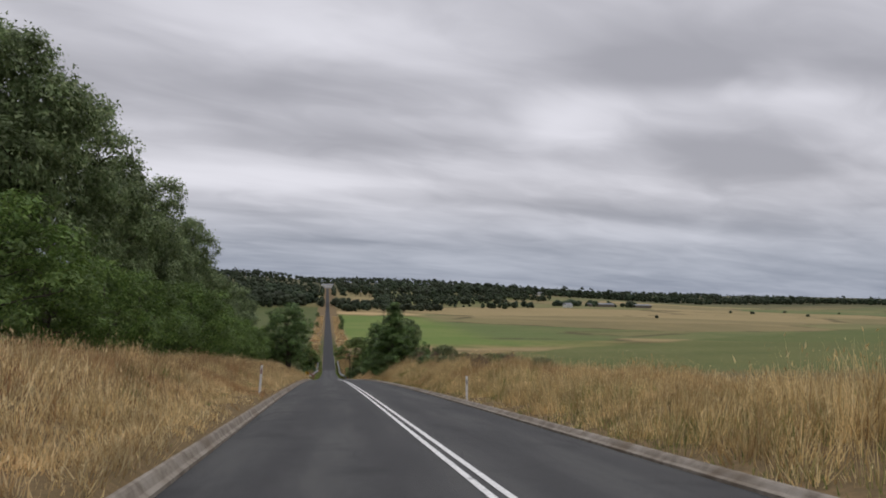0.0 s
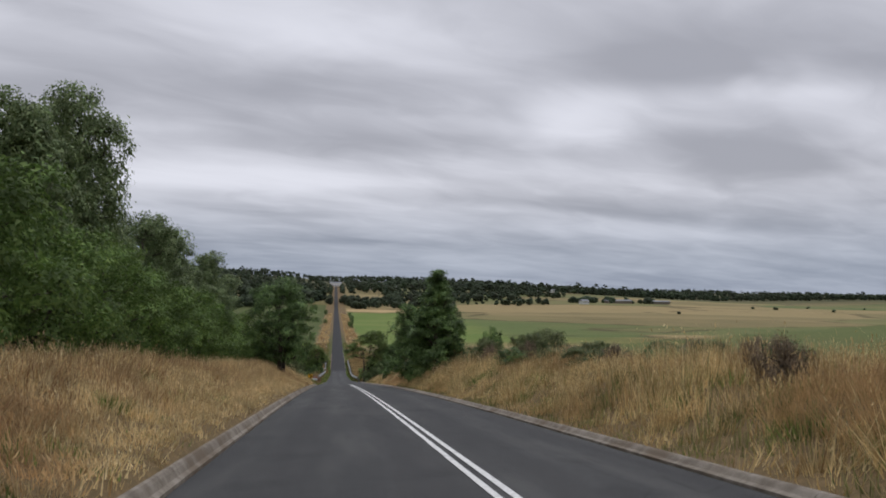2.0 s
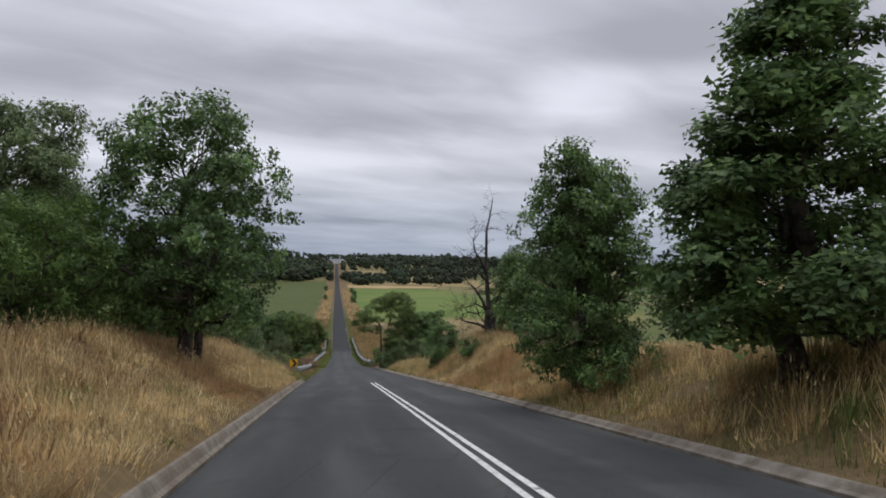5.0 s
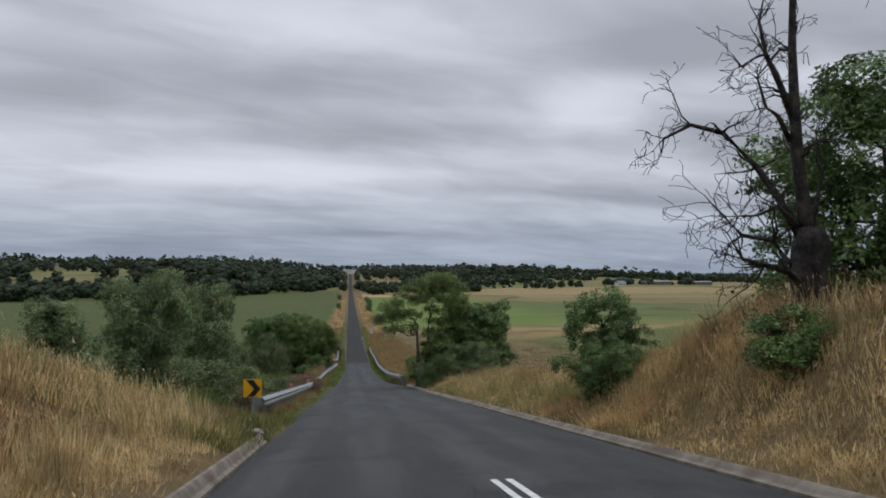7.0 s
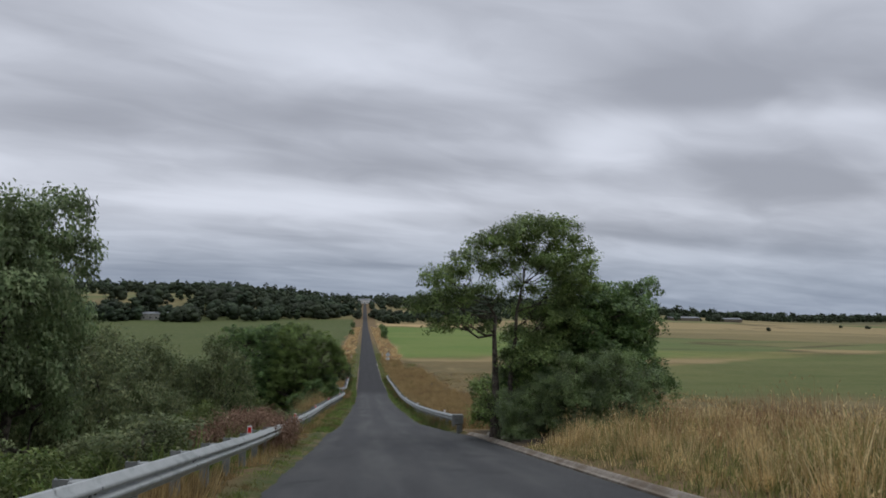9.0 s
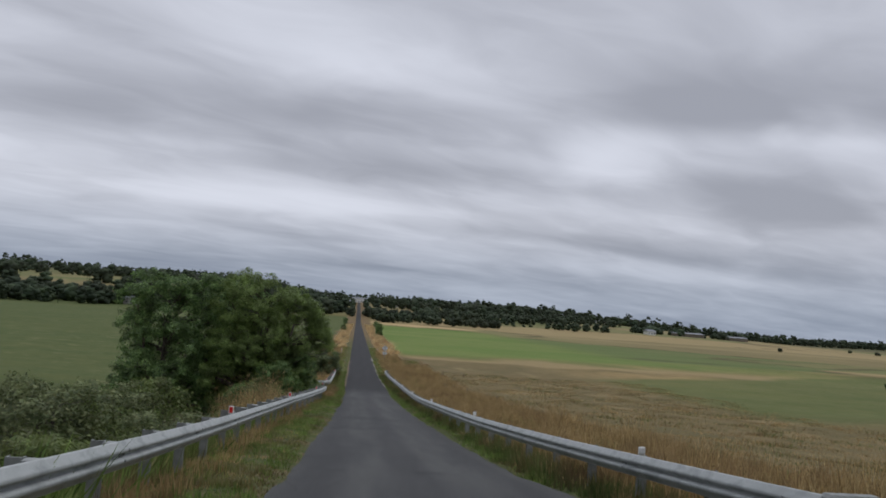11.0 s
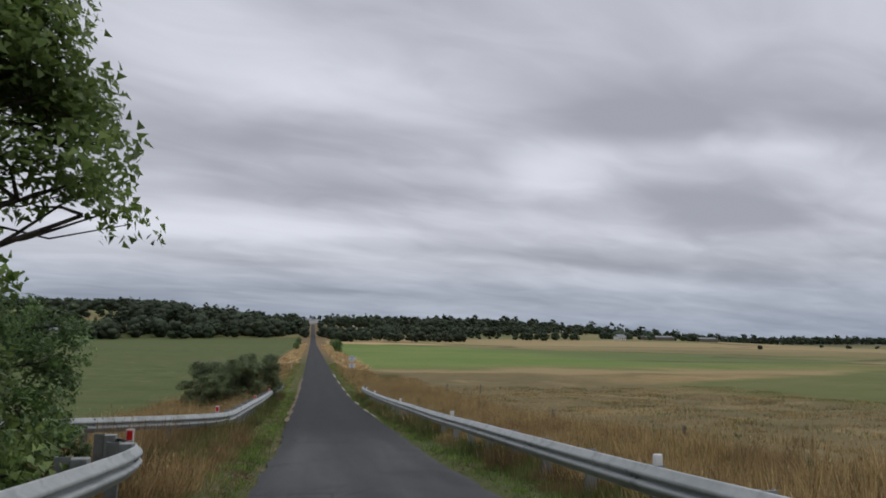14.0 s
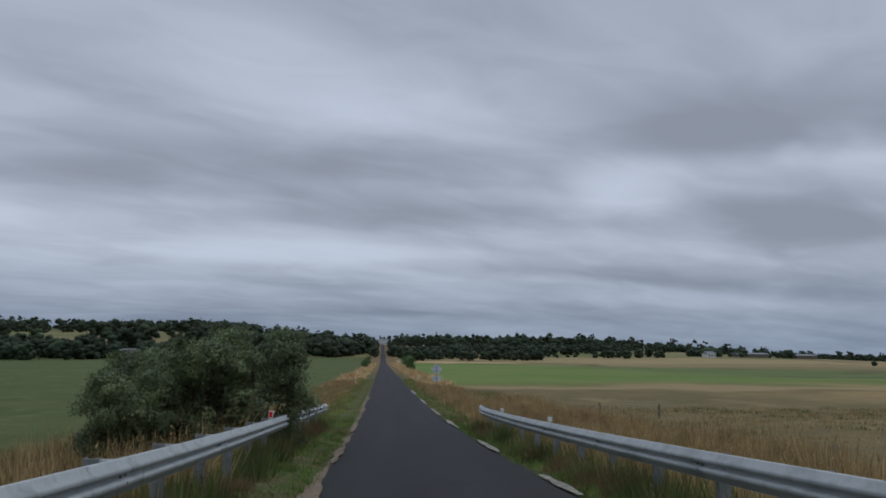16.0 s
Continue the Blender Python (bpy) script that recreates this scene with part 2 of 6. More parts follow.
def ground_material():
    """Paddocks, verges and hillsides of the one ground sheet, laid out on the plan."""
    m = bpy.data.materials.new("paddock_ground")
    m.use_nodes = True
    nt = m.node_tree
    bsdf = nt.nodes["Principled BSDF"]
    bsdf.inputs["Roughness"].default_value = 0.95
    bsdf.inputs["Specular IOR Level"].default_value = 0.1
    geo = nt.nodes.new("ShaderNodeNewGeometry")
    pos = geo.outputs["Position"]
    sep = nt.nodes.new("ShaderNodeSeparateXYZ")
    nt.links.new(pos, sep.inputs[0])
    x0, y0, _ = sep.outputs
    warp = noise_tex(nt, pos, 0.03, 4)
    warp2 = noise_tex(nt, pos, 0.011, 3)
    x = math_node(nt, "ADD", x0, math_node(nt, "MULTIPLY", math_node(nt, "SUBTRACT", warp, 0.5), 5.0))
    y = math_node(nt, "ADD", y0, math_node(nt, "MULTIPLY", math_node(nt, "SUBTRACT", warp2, 0.5), 90.0))
    mot = smooth(nt, noise_tex(nt, pos, 0.35, 7, 0.7), 0.3, 0.7)
    mot2 = smooth(nt, noise_tex(nt, pos, 0.02, 5, 0.6), 0.35, 0.65)
    fine = smooth(nt, noise_tex(nt, pos, 6.0, 5, 0.7), 0.3, 0.7)
    rows = nt.nodes.new("ShaderNodeMapping")
    rows.inputs["Scale"].default_value = (0.05, 1.0, 1.0)
    rows.inputs["Rotation"].default_value = (0, 0, radians(9))
    nt.links.new(pos, rows.inputs[0])
    streaks = smooth(nt, noise_tex(nt, rows.outputs[0], 0.09, 5, 0.65), 0.32, 0.68)

    def mul(*f):
        r = f[0]
        for g in f[1:]:
            r = math_node(nt, "MULTIPLY", r, g)
        return r

    def inv(f):
        return math_node(nt, "SUBTRACT", 1.0, f)

    straw = mix_rgb(nt, mot, (0.36, 0.26, 0.12), (0.27, 0.19, 0.085))
    olive = mix_rgb(nt, mot, (0.125, 0.098, 0.045), (0.06, 0.06, 0.025))
    green = mix_rgb(nt, mot2, (0.105, 0.18, 0.038), (0.15, 0.205, 0.055))
    dull = mix_rgb(nt, mot2, (0.075, 0.12, 0.036), (0.12, 0.135, 0.05))
    # right-hand paddocks
    col = mix_rgb(nt, mot2, olive, straw)
    right = smooth(nt, x, 7.0, 11.0)
    skew = math_node(nt, "ADD", y, math_node(nt, "MULTIPLY", x0, 0.42))
    g1 = mul(right, smooth(nt, y, 300, 330), inv(smooth(nt, skew, 640, 680)))
    col = mix_rgb(nt, mul(g1, inv(smooth(nt, x0, 55, 190))), col, green)
    near = mul(right, smooth(nt, y0, 120, 190), inv(smooth(nt, y, 290, 325)))
    dryland = mix_rgb(nt, mot, (0.18, 0.135, 0.066), (0.115, 0.097, 0.045))
    col = mix_rgb(nt, mul(near, inv(mul(smooth(nt, x0, 25, 60), smooth(nt, y, 235, 265)))), col, dryland)
    seam = mul(right, smooth(nt, y, 296, 304), inv(smooth(nt, y, 308, 316)))
    col = mix_rgb(nt, mul(seam, 0.7), col, (0.33, 0.25, 0.13))
    rank = mul(right, smooth(nt, y0, 150, 170), inv(smooth(nt, y, 285, 300)), smooth(nt, noise_tex(nt, pos, 0.09, 6, 0.65), 0.5, 0.62))
    col = mix_rgb(nt, mul(rank, 0.5), col, (0.095, 0.092, 0.042))
    pale = mul(right, smooth(nt, y0, 150, 170), inv(smooth(nt, y, 285, 300)), smooth(nt, noise_tex(nt, pos, 0.14, 7, 0.7, 0.6), 0.52, 0.64))
    col = mix_rgb(nt, mul(pale, 0.6), col, (0.29, 0.225, 0.115))
    strip = mul(smooth(nt, skew, 660, 690), inv(smooth(nt, skew, 700, 740)), right)
    col = mix_rgb(nt, strip, col, (0.47, 0.345, 0.18))
    tan2 = mul(smooth(nt, skew, 720, 760), inv(smooth(nt, y0, 1100, 1500)), right)
    col = mix_rgb(nt, tan2, col, mix_rgb(nt, mot2, (0.35, 0.27, 0.14), (0.22, 0.19, 0.09)))
    g3 = mul(smooth(nt, x0, 380, 520), smooth(nt, warp2, 0.46, 0.56))
    col = mix_rgb(nt, g3, col, dull)
    # parcels further out, each with its own crop and a crisp boundary
    plot = nt.nodes.new("ShaderNodeMapping")
    plot.inputs["Scale"].default_value = (0.0042, 0.0105, 0.0)
    plot.inputs["Rotation"].default_value = (0, 0, radians(14))
    nt.links.new(pos, plot.inputs[0])
    cell = node(nt, "ShaderNodeTexVoronoi", Scale=1.0)
    nt.links.new(plot.outputs[0], cell.inputs["Vector"])
    tint = nt.nodes.new("ShaderNodeSeparateColor")
    nt.links.new(cell.outputs["Color"], tint.inputs[0])
    ramp = nt.nodes.new("ShaderNodeValToRGB")
    ramp.color_ramp.interpolation = "CONSTANT"
    els = ramp.color_ramp.elements
    els.new(0.25)
    els.new(0.5)
    els.new(0.75)
    for e, p, c in zip(els, (0.0, 0.25, 0.5, 0.75), ((0.31, 0.24, 0.12), (0.10, 0.145, 0.05), (0.21, 0.175, 0.085), (0.14, 0.155, 0.062))):
        e.position, e.color = p, (*c, 1)
    nt.links.new(tint.outputs[0], ramp.inputs[0])
    outer = mul(smooth(nt, x0, 70, 95), smooth(nt, y0, 352, 366), inv(smooth(nt, y0, 1150, 1400)))
    col = mix_rgb(nt, mul(outer, 0.8), col, ramp.outputs[0])
    edge = node(nt, "ShaderNodeTexVoronoi", Scale=1.0)
    edge.feature = "DISTANCE_TO_EDGE"
    nt.links.new(plot.outputs[0], edge.inputs["Vector"])
    ditch = mul(outer, inv(smooth(nt, edge.outputs["Distance"], 0.012, 0.03)), smooth(nt, warp, 0.45, 0.55))
    col = mix_rgb(nt, mul(ditch, 0.8), col, (0.07, 0.06, 0.03))
    # dull green wedge of pasture
    bound = math_node(nt, "SUBTRACT", math_node(nt, "ADD", y0, math_node(nt, "MULTIPLY", math_node(nt, "SUBTRACT", warp, 0.5), 24.0)), math_node(nt, "MULTIPLY", x0, 0.65))
    wedge2 = mul(smooth(nt, x, 36, 45), inv(smooth(nt, bound, 238, 248)), smooth(nt, y0, 200, 225))
    col = mix_rgb(nt, mul(wedge2, 0.85), col, mix_rgb(nt, mot, (0.062, 0.105, 0.026), (0.12, 0.14, 0.05)))
    # left-hand paddock
    left = inv(smooth(nt, x, -10.5, -8.0))
    lfield = mul(left, smooth(nt, y0, 130, 200), inv(smooth(nt, y, 740, 800)))
    col = mix_rgb(nt, lfield, col, mix_rgb(nt, mot, (0.052, 0.085, 0.025), (0.088, 0.112, 0.039)))
    blotch = mul(lfield, smooth(nt, noise_tex(nt, pos, 0.3, 7, 0.7), 0.54, 0.68))
    col = mix_rgb(nt, mul(blotch, 0.6), col, (0.20, 0.19, 0.095))
    col = mix_rgb(nt, mul(left, smooth(nt, y, 760, 820)), col, mix_rgb(nt, mot2, (0.23, 0.19, 0.095), (0.12, 0.15, 0.055)))
    col = mix_rgb(nt, smooth(nt, y0, 1000, 1350), col, mix_rgb(nt, mot2, (0.045, 0.058, 0.028), (0.11, 0.105, 0.055)))
    # dry verges and the hillside
    verge = mul(inv(smooth(nt, x, 7.0, 9.0)), smooth(nt, x, -10.0, -8.0))
    col = mix_rgb(nt, verge, col, mix_rgb(nt, fine, (0.21, 0.145, 0.075), (0.13, 0.095, 0.05)))
    soft = mul(smooth(nt, y0, 108, 118), inv(smooth(nt, y0, 300, 420)), smooth(nt, x0, -4.3, -3.7), inv(smooth(nt, x0, 2.2, 3.0)))
    col = mix_rgb(nt, soft, col, mix_rgb(nt, fine, (0.045, 0.072, 0.02), (0.095, 0.10, 0.042)))
    bare = mul(soft, inv(mul(smooth(nt, x0, 0.0, 0.5), 0.75)), smooth(nt, noise_tex(nt, pos, 1.3, 6, 0.7), 0.48, 0.6))
    col = mix_rgb(nt, mul(bare, 0.8), col, mix_rgb(nt, fine, (0.24, 0.18, 0.10), (0.085, 0.068, 0.04)))
    gully = mul(inv(smooth(nt, x0, -5.0, -4.2)), smooth(nt, y0, 106, 116), inv(smooth(nt, y0, 190, 205)), smooth(nt, x0, -40, -20))
    col = mix_rgb(nt, gully, col, mix_rgb(nt, fine, (0.05, 0.065, 0.022), (0.09, 0.08, 0.04)))
    # darker brown ground under the trees left of the road
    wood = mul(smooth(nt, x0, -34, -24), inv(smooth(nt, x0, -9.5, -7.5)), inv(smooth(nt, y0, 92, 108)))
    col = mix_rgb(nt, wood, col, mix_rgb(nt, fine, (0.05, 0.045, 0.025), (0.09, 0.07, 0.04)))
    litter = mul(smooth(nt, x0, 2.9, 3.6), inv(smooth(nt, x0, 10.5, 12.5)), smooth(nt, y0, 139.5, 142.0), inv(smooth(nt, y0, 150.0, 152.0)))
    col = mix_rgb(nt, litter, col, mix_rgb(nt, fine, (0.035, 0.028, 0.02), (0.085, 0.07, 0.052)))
    beyond = math_node(nt, "MAXIMUM", smooth(nt, x0, 9.0, 14.0), inv(smooth(nt, x0, -14.0, -9.0)))
    col = mix_rgb(nt, mul(beyond, streaks, 0.08), col, straw)
    col = mix_rgb(nt, mul(beyond, inv(streaks), mot, 0.08), col, (0.075, 0.085, 0.03))
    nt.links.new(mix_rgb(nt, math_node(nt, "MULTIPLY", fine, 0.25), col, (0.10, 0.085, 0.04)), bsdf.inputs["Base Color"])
    b = node(nt, "ShaderNodeBump", Strength=0.6, Distance=0.08)
    nt.links.new(noise_tex(nt, pos, 9.0, 6, 0.7), b.inputs["Height"])
    nt.links.new(b.outputs[0], bsdf.inputs["Normal"])
    return m


ASPHALT = asphalt_material()
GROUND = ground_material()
PAINT = material("road_paint", [(0.55, 0.55, 0.53), (0.78, 0.78, 0.76)], 14.0, 0.7, 0.2, 120.0, patch=((0.22, 0.22, 0.22), 3.0, 0.58, 0.75))
CONCRETE = material("kerb_concrete", [(0.15, 0.125, 0.098), (0.22, 0.19, 0.152), (0.28, 0.25, 0.21)], 3.5, 0.9, 0.5, 60.0, patch=((0.15, 0.118, 0.085), 0.7, 0.5, 0.66))
STEEL = material("galvanised_steel", [(0.27, 0.29, 0.283), (0.40, 0.42, 0.412), (0.34, 0.36, 0.352)], 2.5, 0.55, 0.1, 30.0, 0.15, patch=((0.27, 0.29, 0.28), 0.8, 0.55, 0.8))
POST_STEEL = material("weathered_steel", [(0.18, 0.19, 0.182), (0.29, 0.302, 0.292)], 4.0, 0.6, 0.2, 50.0, 0.2)
WHITE = material("white_plastic", [(0.66, 0.66, 0.64), (0.80, 0.80, 0.78)], 9.0, 0.5, 0.0, patch=((0.45, 0.42, 0.36), 4.0, 0.6, 0.8))
RED = material("red_reflector", [(0.62, 0.02, 0.02), (0.75, 0.05, 0.04)], 20.0, 0.3)
DARKRED = material("dark_red_reflector", [(0.16, 0.02, 0.02), (0.22, 0.03, 0.03)], 20.0, 0.3)
YELLOW = material("yellow_sheeting", [(0.70, 0.36, 0.01), (0.82, 0.44, 0.02)], 4.0, 0.45)
BLACK = material("black_sheeting", [(0.012, 0.012, 0.012), (0.03, 0.03, 0.03)], 6.0, 0.5)
SIGN_BACK = material("bare_sign_metal", [(0.55, 0.61, 0.66), (0.70, 0.75, 0.79)], 3.0, 0.45, 0.0, metal=0.4)
BARK = material("grey_brown_bark", [(0.03, 0.025, 0.02), (0.08, 0.068, 0.054), (0.14, 0.12, 0.098)], 7.0, 0.95, 0.9, 24.0)
DEADWOOD = material("charred_dead_wood", [(0.018, 0.016, 0.015), (0.045, 0.04, 0.036), (0.09, 0.08, 0.07)], 5.0, 0.95, 0.9, 22.0)
TIMBER = material("fence_timber", [(0.10, 0.085, 0.065), (0.22, 0.19, 0.15)], 8.0, 0.95, 0.6, 40.0)
LEAF_EUCA = material("eucalypt_leaves", [(0.114, 0.170, 0.072), (0.185, 0.250, 0.114), (0.306, 0.363, 0.185)], per="island", rough=0.55, translucent=0.35, patch=((0.10, 0.135, 0.055), 0.9, 0.45, 0.65))
LEAF_WATTLE = material("wattle_leaves", [(0.075, 0.132, 0.034), (0.135, 0.218, 0.058), (0.215, 0.305, 0.09)], per="island", rough=0.6, translucent=0.4, patch=((0.10, 0.155, 0.045), 0.8, 0.45, 0.65))
LEAF_DARK = material("dark_leaves", [(0.076, 0.133, 0.047), (0.137, 0.225, 0.076), (0.255, 0.361, 0.127)], per="island", rough=0.5, translucent=0.32, patch=((0.075, 0.12, 0.042), 0.9, 0.45, 0.65))
LEAF_MID = material("mid_green_leaves", [(0.120, 0.180, 0.058), (0.200, 0.280, 0.090), (0.330, 0.415, 0.152)], per="island", rough=0.5, translucent=0.36, patch=((0.10, 0.14, 0.048), 0.9, 0.45, 0.65))
LEAF_BOUGH = material("fresh_green_leaves", [(0.106, 0.162, 0.047), (0.185, 0.263, 0.076), (0.275, 0.355, 0.122)], per="island", rough=0.5, translucent=0.42, patch=((0.12, 0.165, 0.05), 0.9, 0.45, 0.65))
LEAF_GREYGREEN = material("grey_green_leaves", [(0.080, 0.110, 0.048), (0.140, 0.180, 0.080), (0.245, 0.275, 0.140)], per="island", rough=0.55, translucent=0.3, patch=((0.075, 0.098, 0.045), 0.9, 0.45, 0.65))
LEAF_SAGE = material("sage_leaves", [(0.130, 0.190, 0.075), (0.200, 0.275, 0.115), (0.300, 0.370, 0.175)], per="island", rough=0.6, translucent=0.4, patch=((0.17, 0.22, 0.12), 1.2, 0.45, 0.65))
LEAF_OLIVE = material("olive_leaves", [(0.103, 0.130, 0.062), (0.171, 0.205, 0.095), (0.260, 0.274, 0.137)], per="island", rough=0.65, translucent=0.35, patch=((0.10, 0.13, 0.055), 1.2, 0.45, 0.65))
LEAF_FAR = material("distant_leaves", [(0.030, 0.046, 0.028), (0.042, 0.062, 0.034), (0.060, 0.082, 0.043)], per="island", rough=0.85, translucent=0.15, patch=((0.044, 0.056, 0.032), 0.012, 0.4, 0.6))
STRAW = material("dry_grass", [(0.330, 0.204, 0.094), (0.660, 0.501, 0.248), (0.836, 0.704, 0.424), (0.550, 0.385, 0.187)], per="island", rough=0.7, translucent=0.35, patch=((0.46, 0.285, 0.145), 0.16, 0.48, 0.66))
STRAW_GOLD = material("golden_grass", [(0.27, 0.17, 0.075), (0.60, 0.44, 0.20), (0.82, 0.68, 0.39), (0.42, 0.29, 0.125)], per="island", rough=0.7, translucent=0.35, patch=((0.44, 0.29, 0.14), 0.16, 0.48, 0.66))
STRAW_DULL = material("dull_dry_grass", [(0.17, 0.112, 0.05), (0.375, 0.268, 0.118), (0.51, 0.395, 0.205), (0.29, 0.195, 0.088)], per="island", rough=0.7, translucent=0.35, patch=((0.29, 0.20, 0.10), 0.16, 0.48, 0.66))
STRAW_GREEN = material("green_tinged_grass", [(0.10, 0.145, 0.04), (0.22, 0.235, 0.08), (0.36, 0.33, 0.14), (0.14, 0.17, 0.05)], per="island", rough=0.7, translucent=0.35, patch=((0.16, 0.17, 0.065), 0.25, 0.5, 0.66))
GREENGRASS = material("short_green_grass", [(0.125, 0.185, 0.042), (0.20, 0.265, 0.068), (0.32, 0.31, 0.13)], per="island", rough=0.7, translucent=0.35, patch=((0.26, 0.20, 0.10), 0.7, 0.46, 0.64))
RUST = material("rust_brown_grass", [(0.16, 0.085, 0.045), (0.34, 0.20, 0.11), (0.48, 0.32, 0.18), (0.25, 0.13, 0.07)], per="island", rough=0.75, translucent=0.35, patch=((0.24, 0.15, 0.08), 0.3, 0.45, 0.66))
WEEDS = material("gully_weeds", [(0.085, 0.15, 0.032), (0.155, 0.235, 0.055), (0.25, 0.31, 0.10)], per="island", rough=0.7, translucent=0.35, patch=((0.16, 0.14, 0.06), 0.25, 0.5, 0.66))
RANKGRASS = material("rank_grass", [(0.062, 0.098, 0.026), (0.112, 0.152, 0.042), (0.20, 0.195, 0.085)], per="island", rough=0.7, translucent=0.35, patch=((0.17, 0.12, 0.062), 0.5, 0.46, 0.62))
DEADBUSH = material("dead_bracken", [(0.085, 0.062, 0.042), (0.18, 0.135, 0.092), (0.31, 0.245, 0.17)], per="island", rough=0.8, translucent=0.2)
FERN = material("red_brown_bracken", [(0.12, 0.068, 0.045), (0.235, 0.145, 0.095), (0.38, 0.26, 0.18)], per="island", rough=0.8, translucent=0.2)
LEAF_OLIVEGREEN = material("yellow_green_leaves", [(0.085, 0.13, 0.035), (0.15, 0.205, 0.06), (0.24, 0.285, 0.10)], per="island", rough=0.6, translucent=0.38, patch=((0.13, 0.15, 0.06), 0.8, 0.45, 0.65))
GRAVEL = material("verge_gravel", [(0.12, 0.09, 0.06), (0.23, 0.175, 0.12)], 5.0, 0.95, 0.8, 50.0)
HOUSE_WHITE = material("white_wall", [(0.60, 0.60, 0.57), (0.74, 0.74, 0.72)], 1.0, 0.8)
WEATHERED = material("weathered_wall", [(0.26, 0.25, 0.22), (0.40, 0.39, 0.36)], 0.7, 0.85)
ROOF_GREY = material("grey_roof_iron", [(0.16, 0.17, 0.18), (0.26, 0.27, 0.28)], 0.6, 0.9)
ROCK = material("pale_rock", [(0.20, 0.18, 0.15), (0.36, 0.33, 0.28)], 6.0, 0.9, 0.6, 30.0)
GLASS = material("dark_window", [(0.02, 0.025, 0.03), (0.04, 0.045, 0.05)], 1.0, 0.15)

# ---- the lie of the land ----
KNOT_Y = (-60, -20, 0, 20, 40, 60, 80, 100, 115, 130, 145, 160, 175, 190, 205, 220, 240, 260, 300, 600, 680, 800, 950, 1245, 1400, 1800, 2600, 5000)
KNOT_S = (-.102, -.102, -.103, -.104, -.109, -.116, -.122, -.126, -.125, -.126, -.114, -.095, -.077, -.074, -.064, -.048, -.024, -.007, .0, .0, .022, .046, .040, .032, .015, .012, .008, 0)
FINE_Y = np.arange(-60.0, 5001.0, 1.0)
_s = np.interp(FINE_Y, KNOT_Y, KNOT_S)
FINE_Z = np.concatenate([[0.0], np.cumsum((_s[1:] + _s[:-1]) / 2)])
FINE_Z -= np.interp(0.0, FINE_Y, FINE_Z)
VALLEY = float(np.interp(400.0, FINE_Y, FINE_Z))


def road_z(y):
    return np.interp(y, FINE_Y, FINE_Z)


def sstep(v, a, b):
    t = np.clip((np.asarray(v, float) - a) / (b - a), 0, 1)
    return t * t * (3 - 2 * t)


def edge_l(y):
    return np.interp(y, (-60, 106, 112, 148, 156, 176, 186, 202, 216, 1300), (-3.54, -3.54, -3.5, -3.25, -2.9, -2.6, -2.4, -2.35, -2.5, -2.5))


def edge_r(y):
    return np.interp(y, (-60, 147, 152, 158, 175, 186, 200, 212, 1300), (2.85, 2.85, 2.1, 1.35, 1.1, 0.98, 1.05, 1.35, 1.4))


def wob(x, y):
    return np.sin(x * 0.31 + 1.7 * np.sin(y * 0.11)) * np.cos(y * 0.23 + 0.6 * np.sin(x * 0.17))


def ground_z(x, y):
    x, y = np.asarray(x, float), np.asarray(y, float)
    x, y = np.broadcast_arrays(x, y)
    base = road_z(y)
    # the rise beyond the valley fades towards the right, a wooded ridge stands to the left
    far = sstep(y, 560, 760)
    rise = np.where(y > 400, base - VALLEY, 0.0)
    base = base - rise * far * 0.86 * sstep(x, 160, 800)
    base = base + 15.0 * sstep(-x, 40, 190) * sstep(y, 680, 900) + 9.0 * sstep(-x, 120, 700) * sstep(y, 900, 1500)
    base = base + 2.2 * np.sin(x * 0.006 + 1.0) * sstep(np.abs(x), 120, 400) * sstep(y, 300, 700)
    # hillside falls away to the right
    base = base - 2.2 * sstep(x, 9, 40) * (1 - sstep(y, 150, 230)) - 0.02 * np.maximum(x - 40, 0) * (1 - sstep(y, 60, 260)) * (x < 2000)
    ul, ur = -x + edge_l(y), x - edge_r(y)
    up = 1 - sstep(y, 102, 116)
    bank_l = up * (0.30 * sstep(ul, 0.12, 0.42) + (1.05 + 0.5 * sstep(y, 62, 92)) * sstep(ul, 0.5, 4.2) + 0.45 * sstep(ul, 5, 16))
    dip = sstep(y, 102, 122) * (1 - sstep(y, 186, 215))
    bank_l = bank_l - dip * 2.6 * sstep(ul, 1.2, 7.0) - 0.5 * sstep(y, 200, 215) * (1 - sstep(y, 400, 600)) * sstep(ul, 1.0, 4.0)
    knoll = np.exp(-((y - 103) / 9.0) ** 2)
    near = 1 - sstep(y, 140, 156)
    bank_r = near * (0.08 * sstep(ur, 0.3, 0.7) + np.interp(y, (0, 25, 40, 60, 75, 90), (0.45, 0.5, 1.0, 1.25, 1.15, 0.42)) * sstep(ur, 0.6, 3.6)) + 1.6 * knoll * sstep(ur, 0.9, 3.4)
    bank_r = bank_r - 0.45 * sstep(y, 150, 165) * (1 - sstep(y, 400, 600)) * sstep(ur, 0.9, 3.5)
    rough = 0.07 * wob(x * 3, y * 3) * sstep(np.maximum(ul, ur), 0.8, 3) + 0.22 * wob(x * 0.7, y * 0.7) * sstep(np.abs(x), 14, 40)
    sunk = 0.09 * (1 - sstep(np.maximum(ul, ur), 0.05, 0.42))
    return base + np.where(x < 0, bank_l, bank_r) + rough - sunk


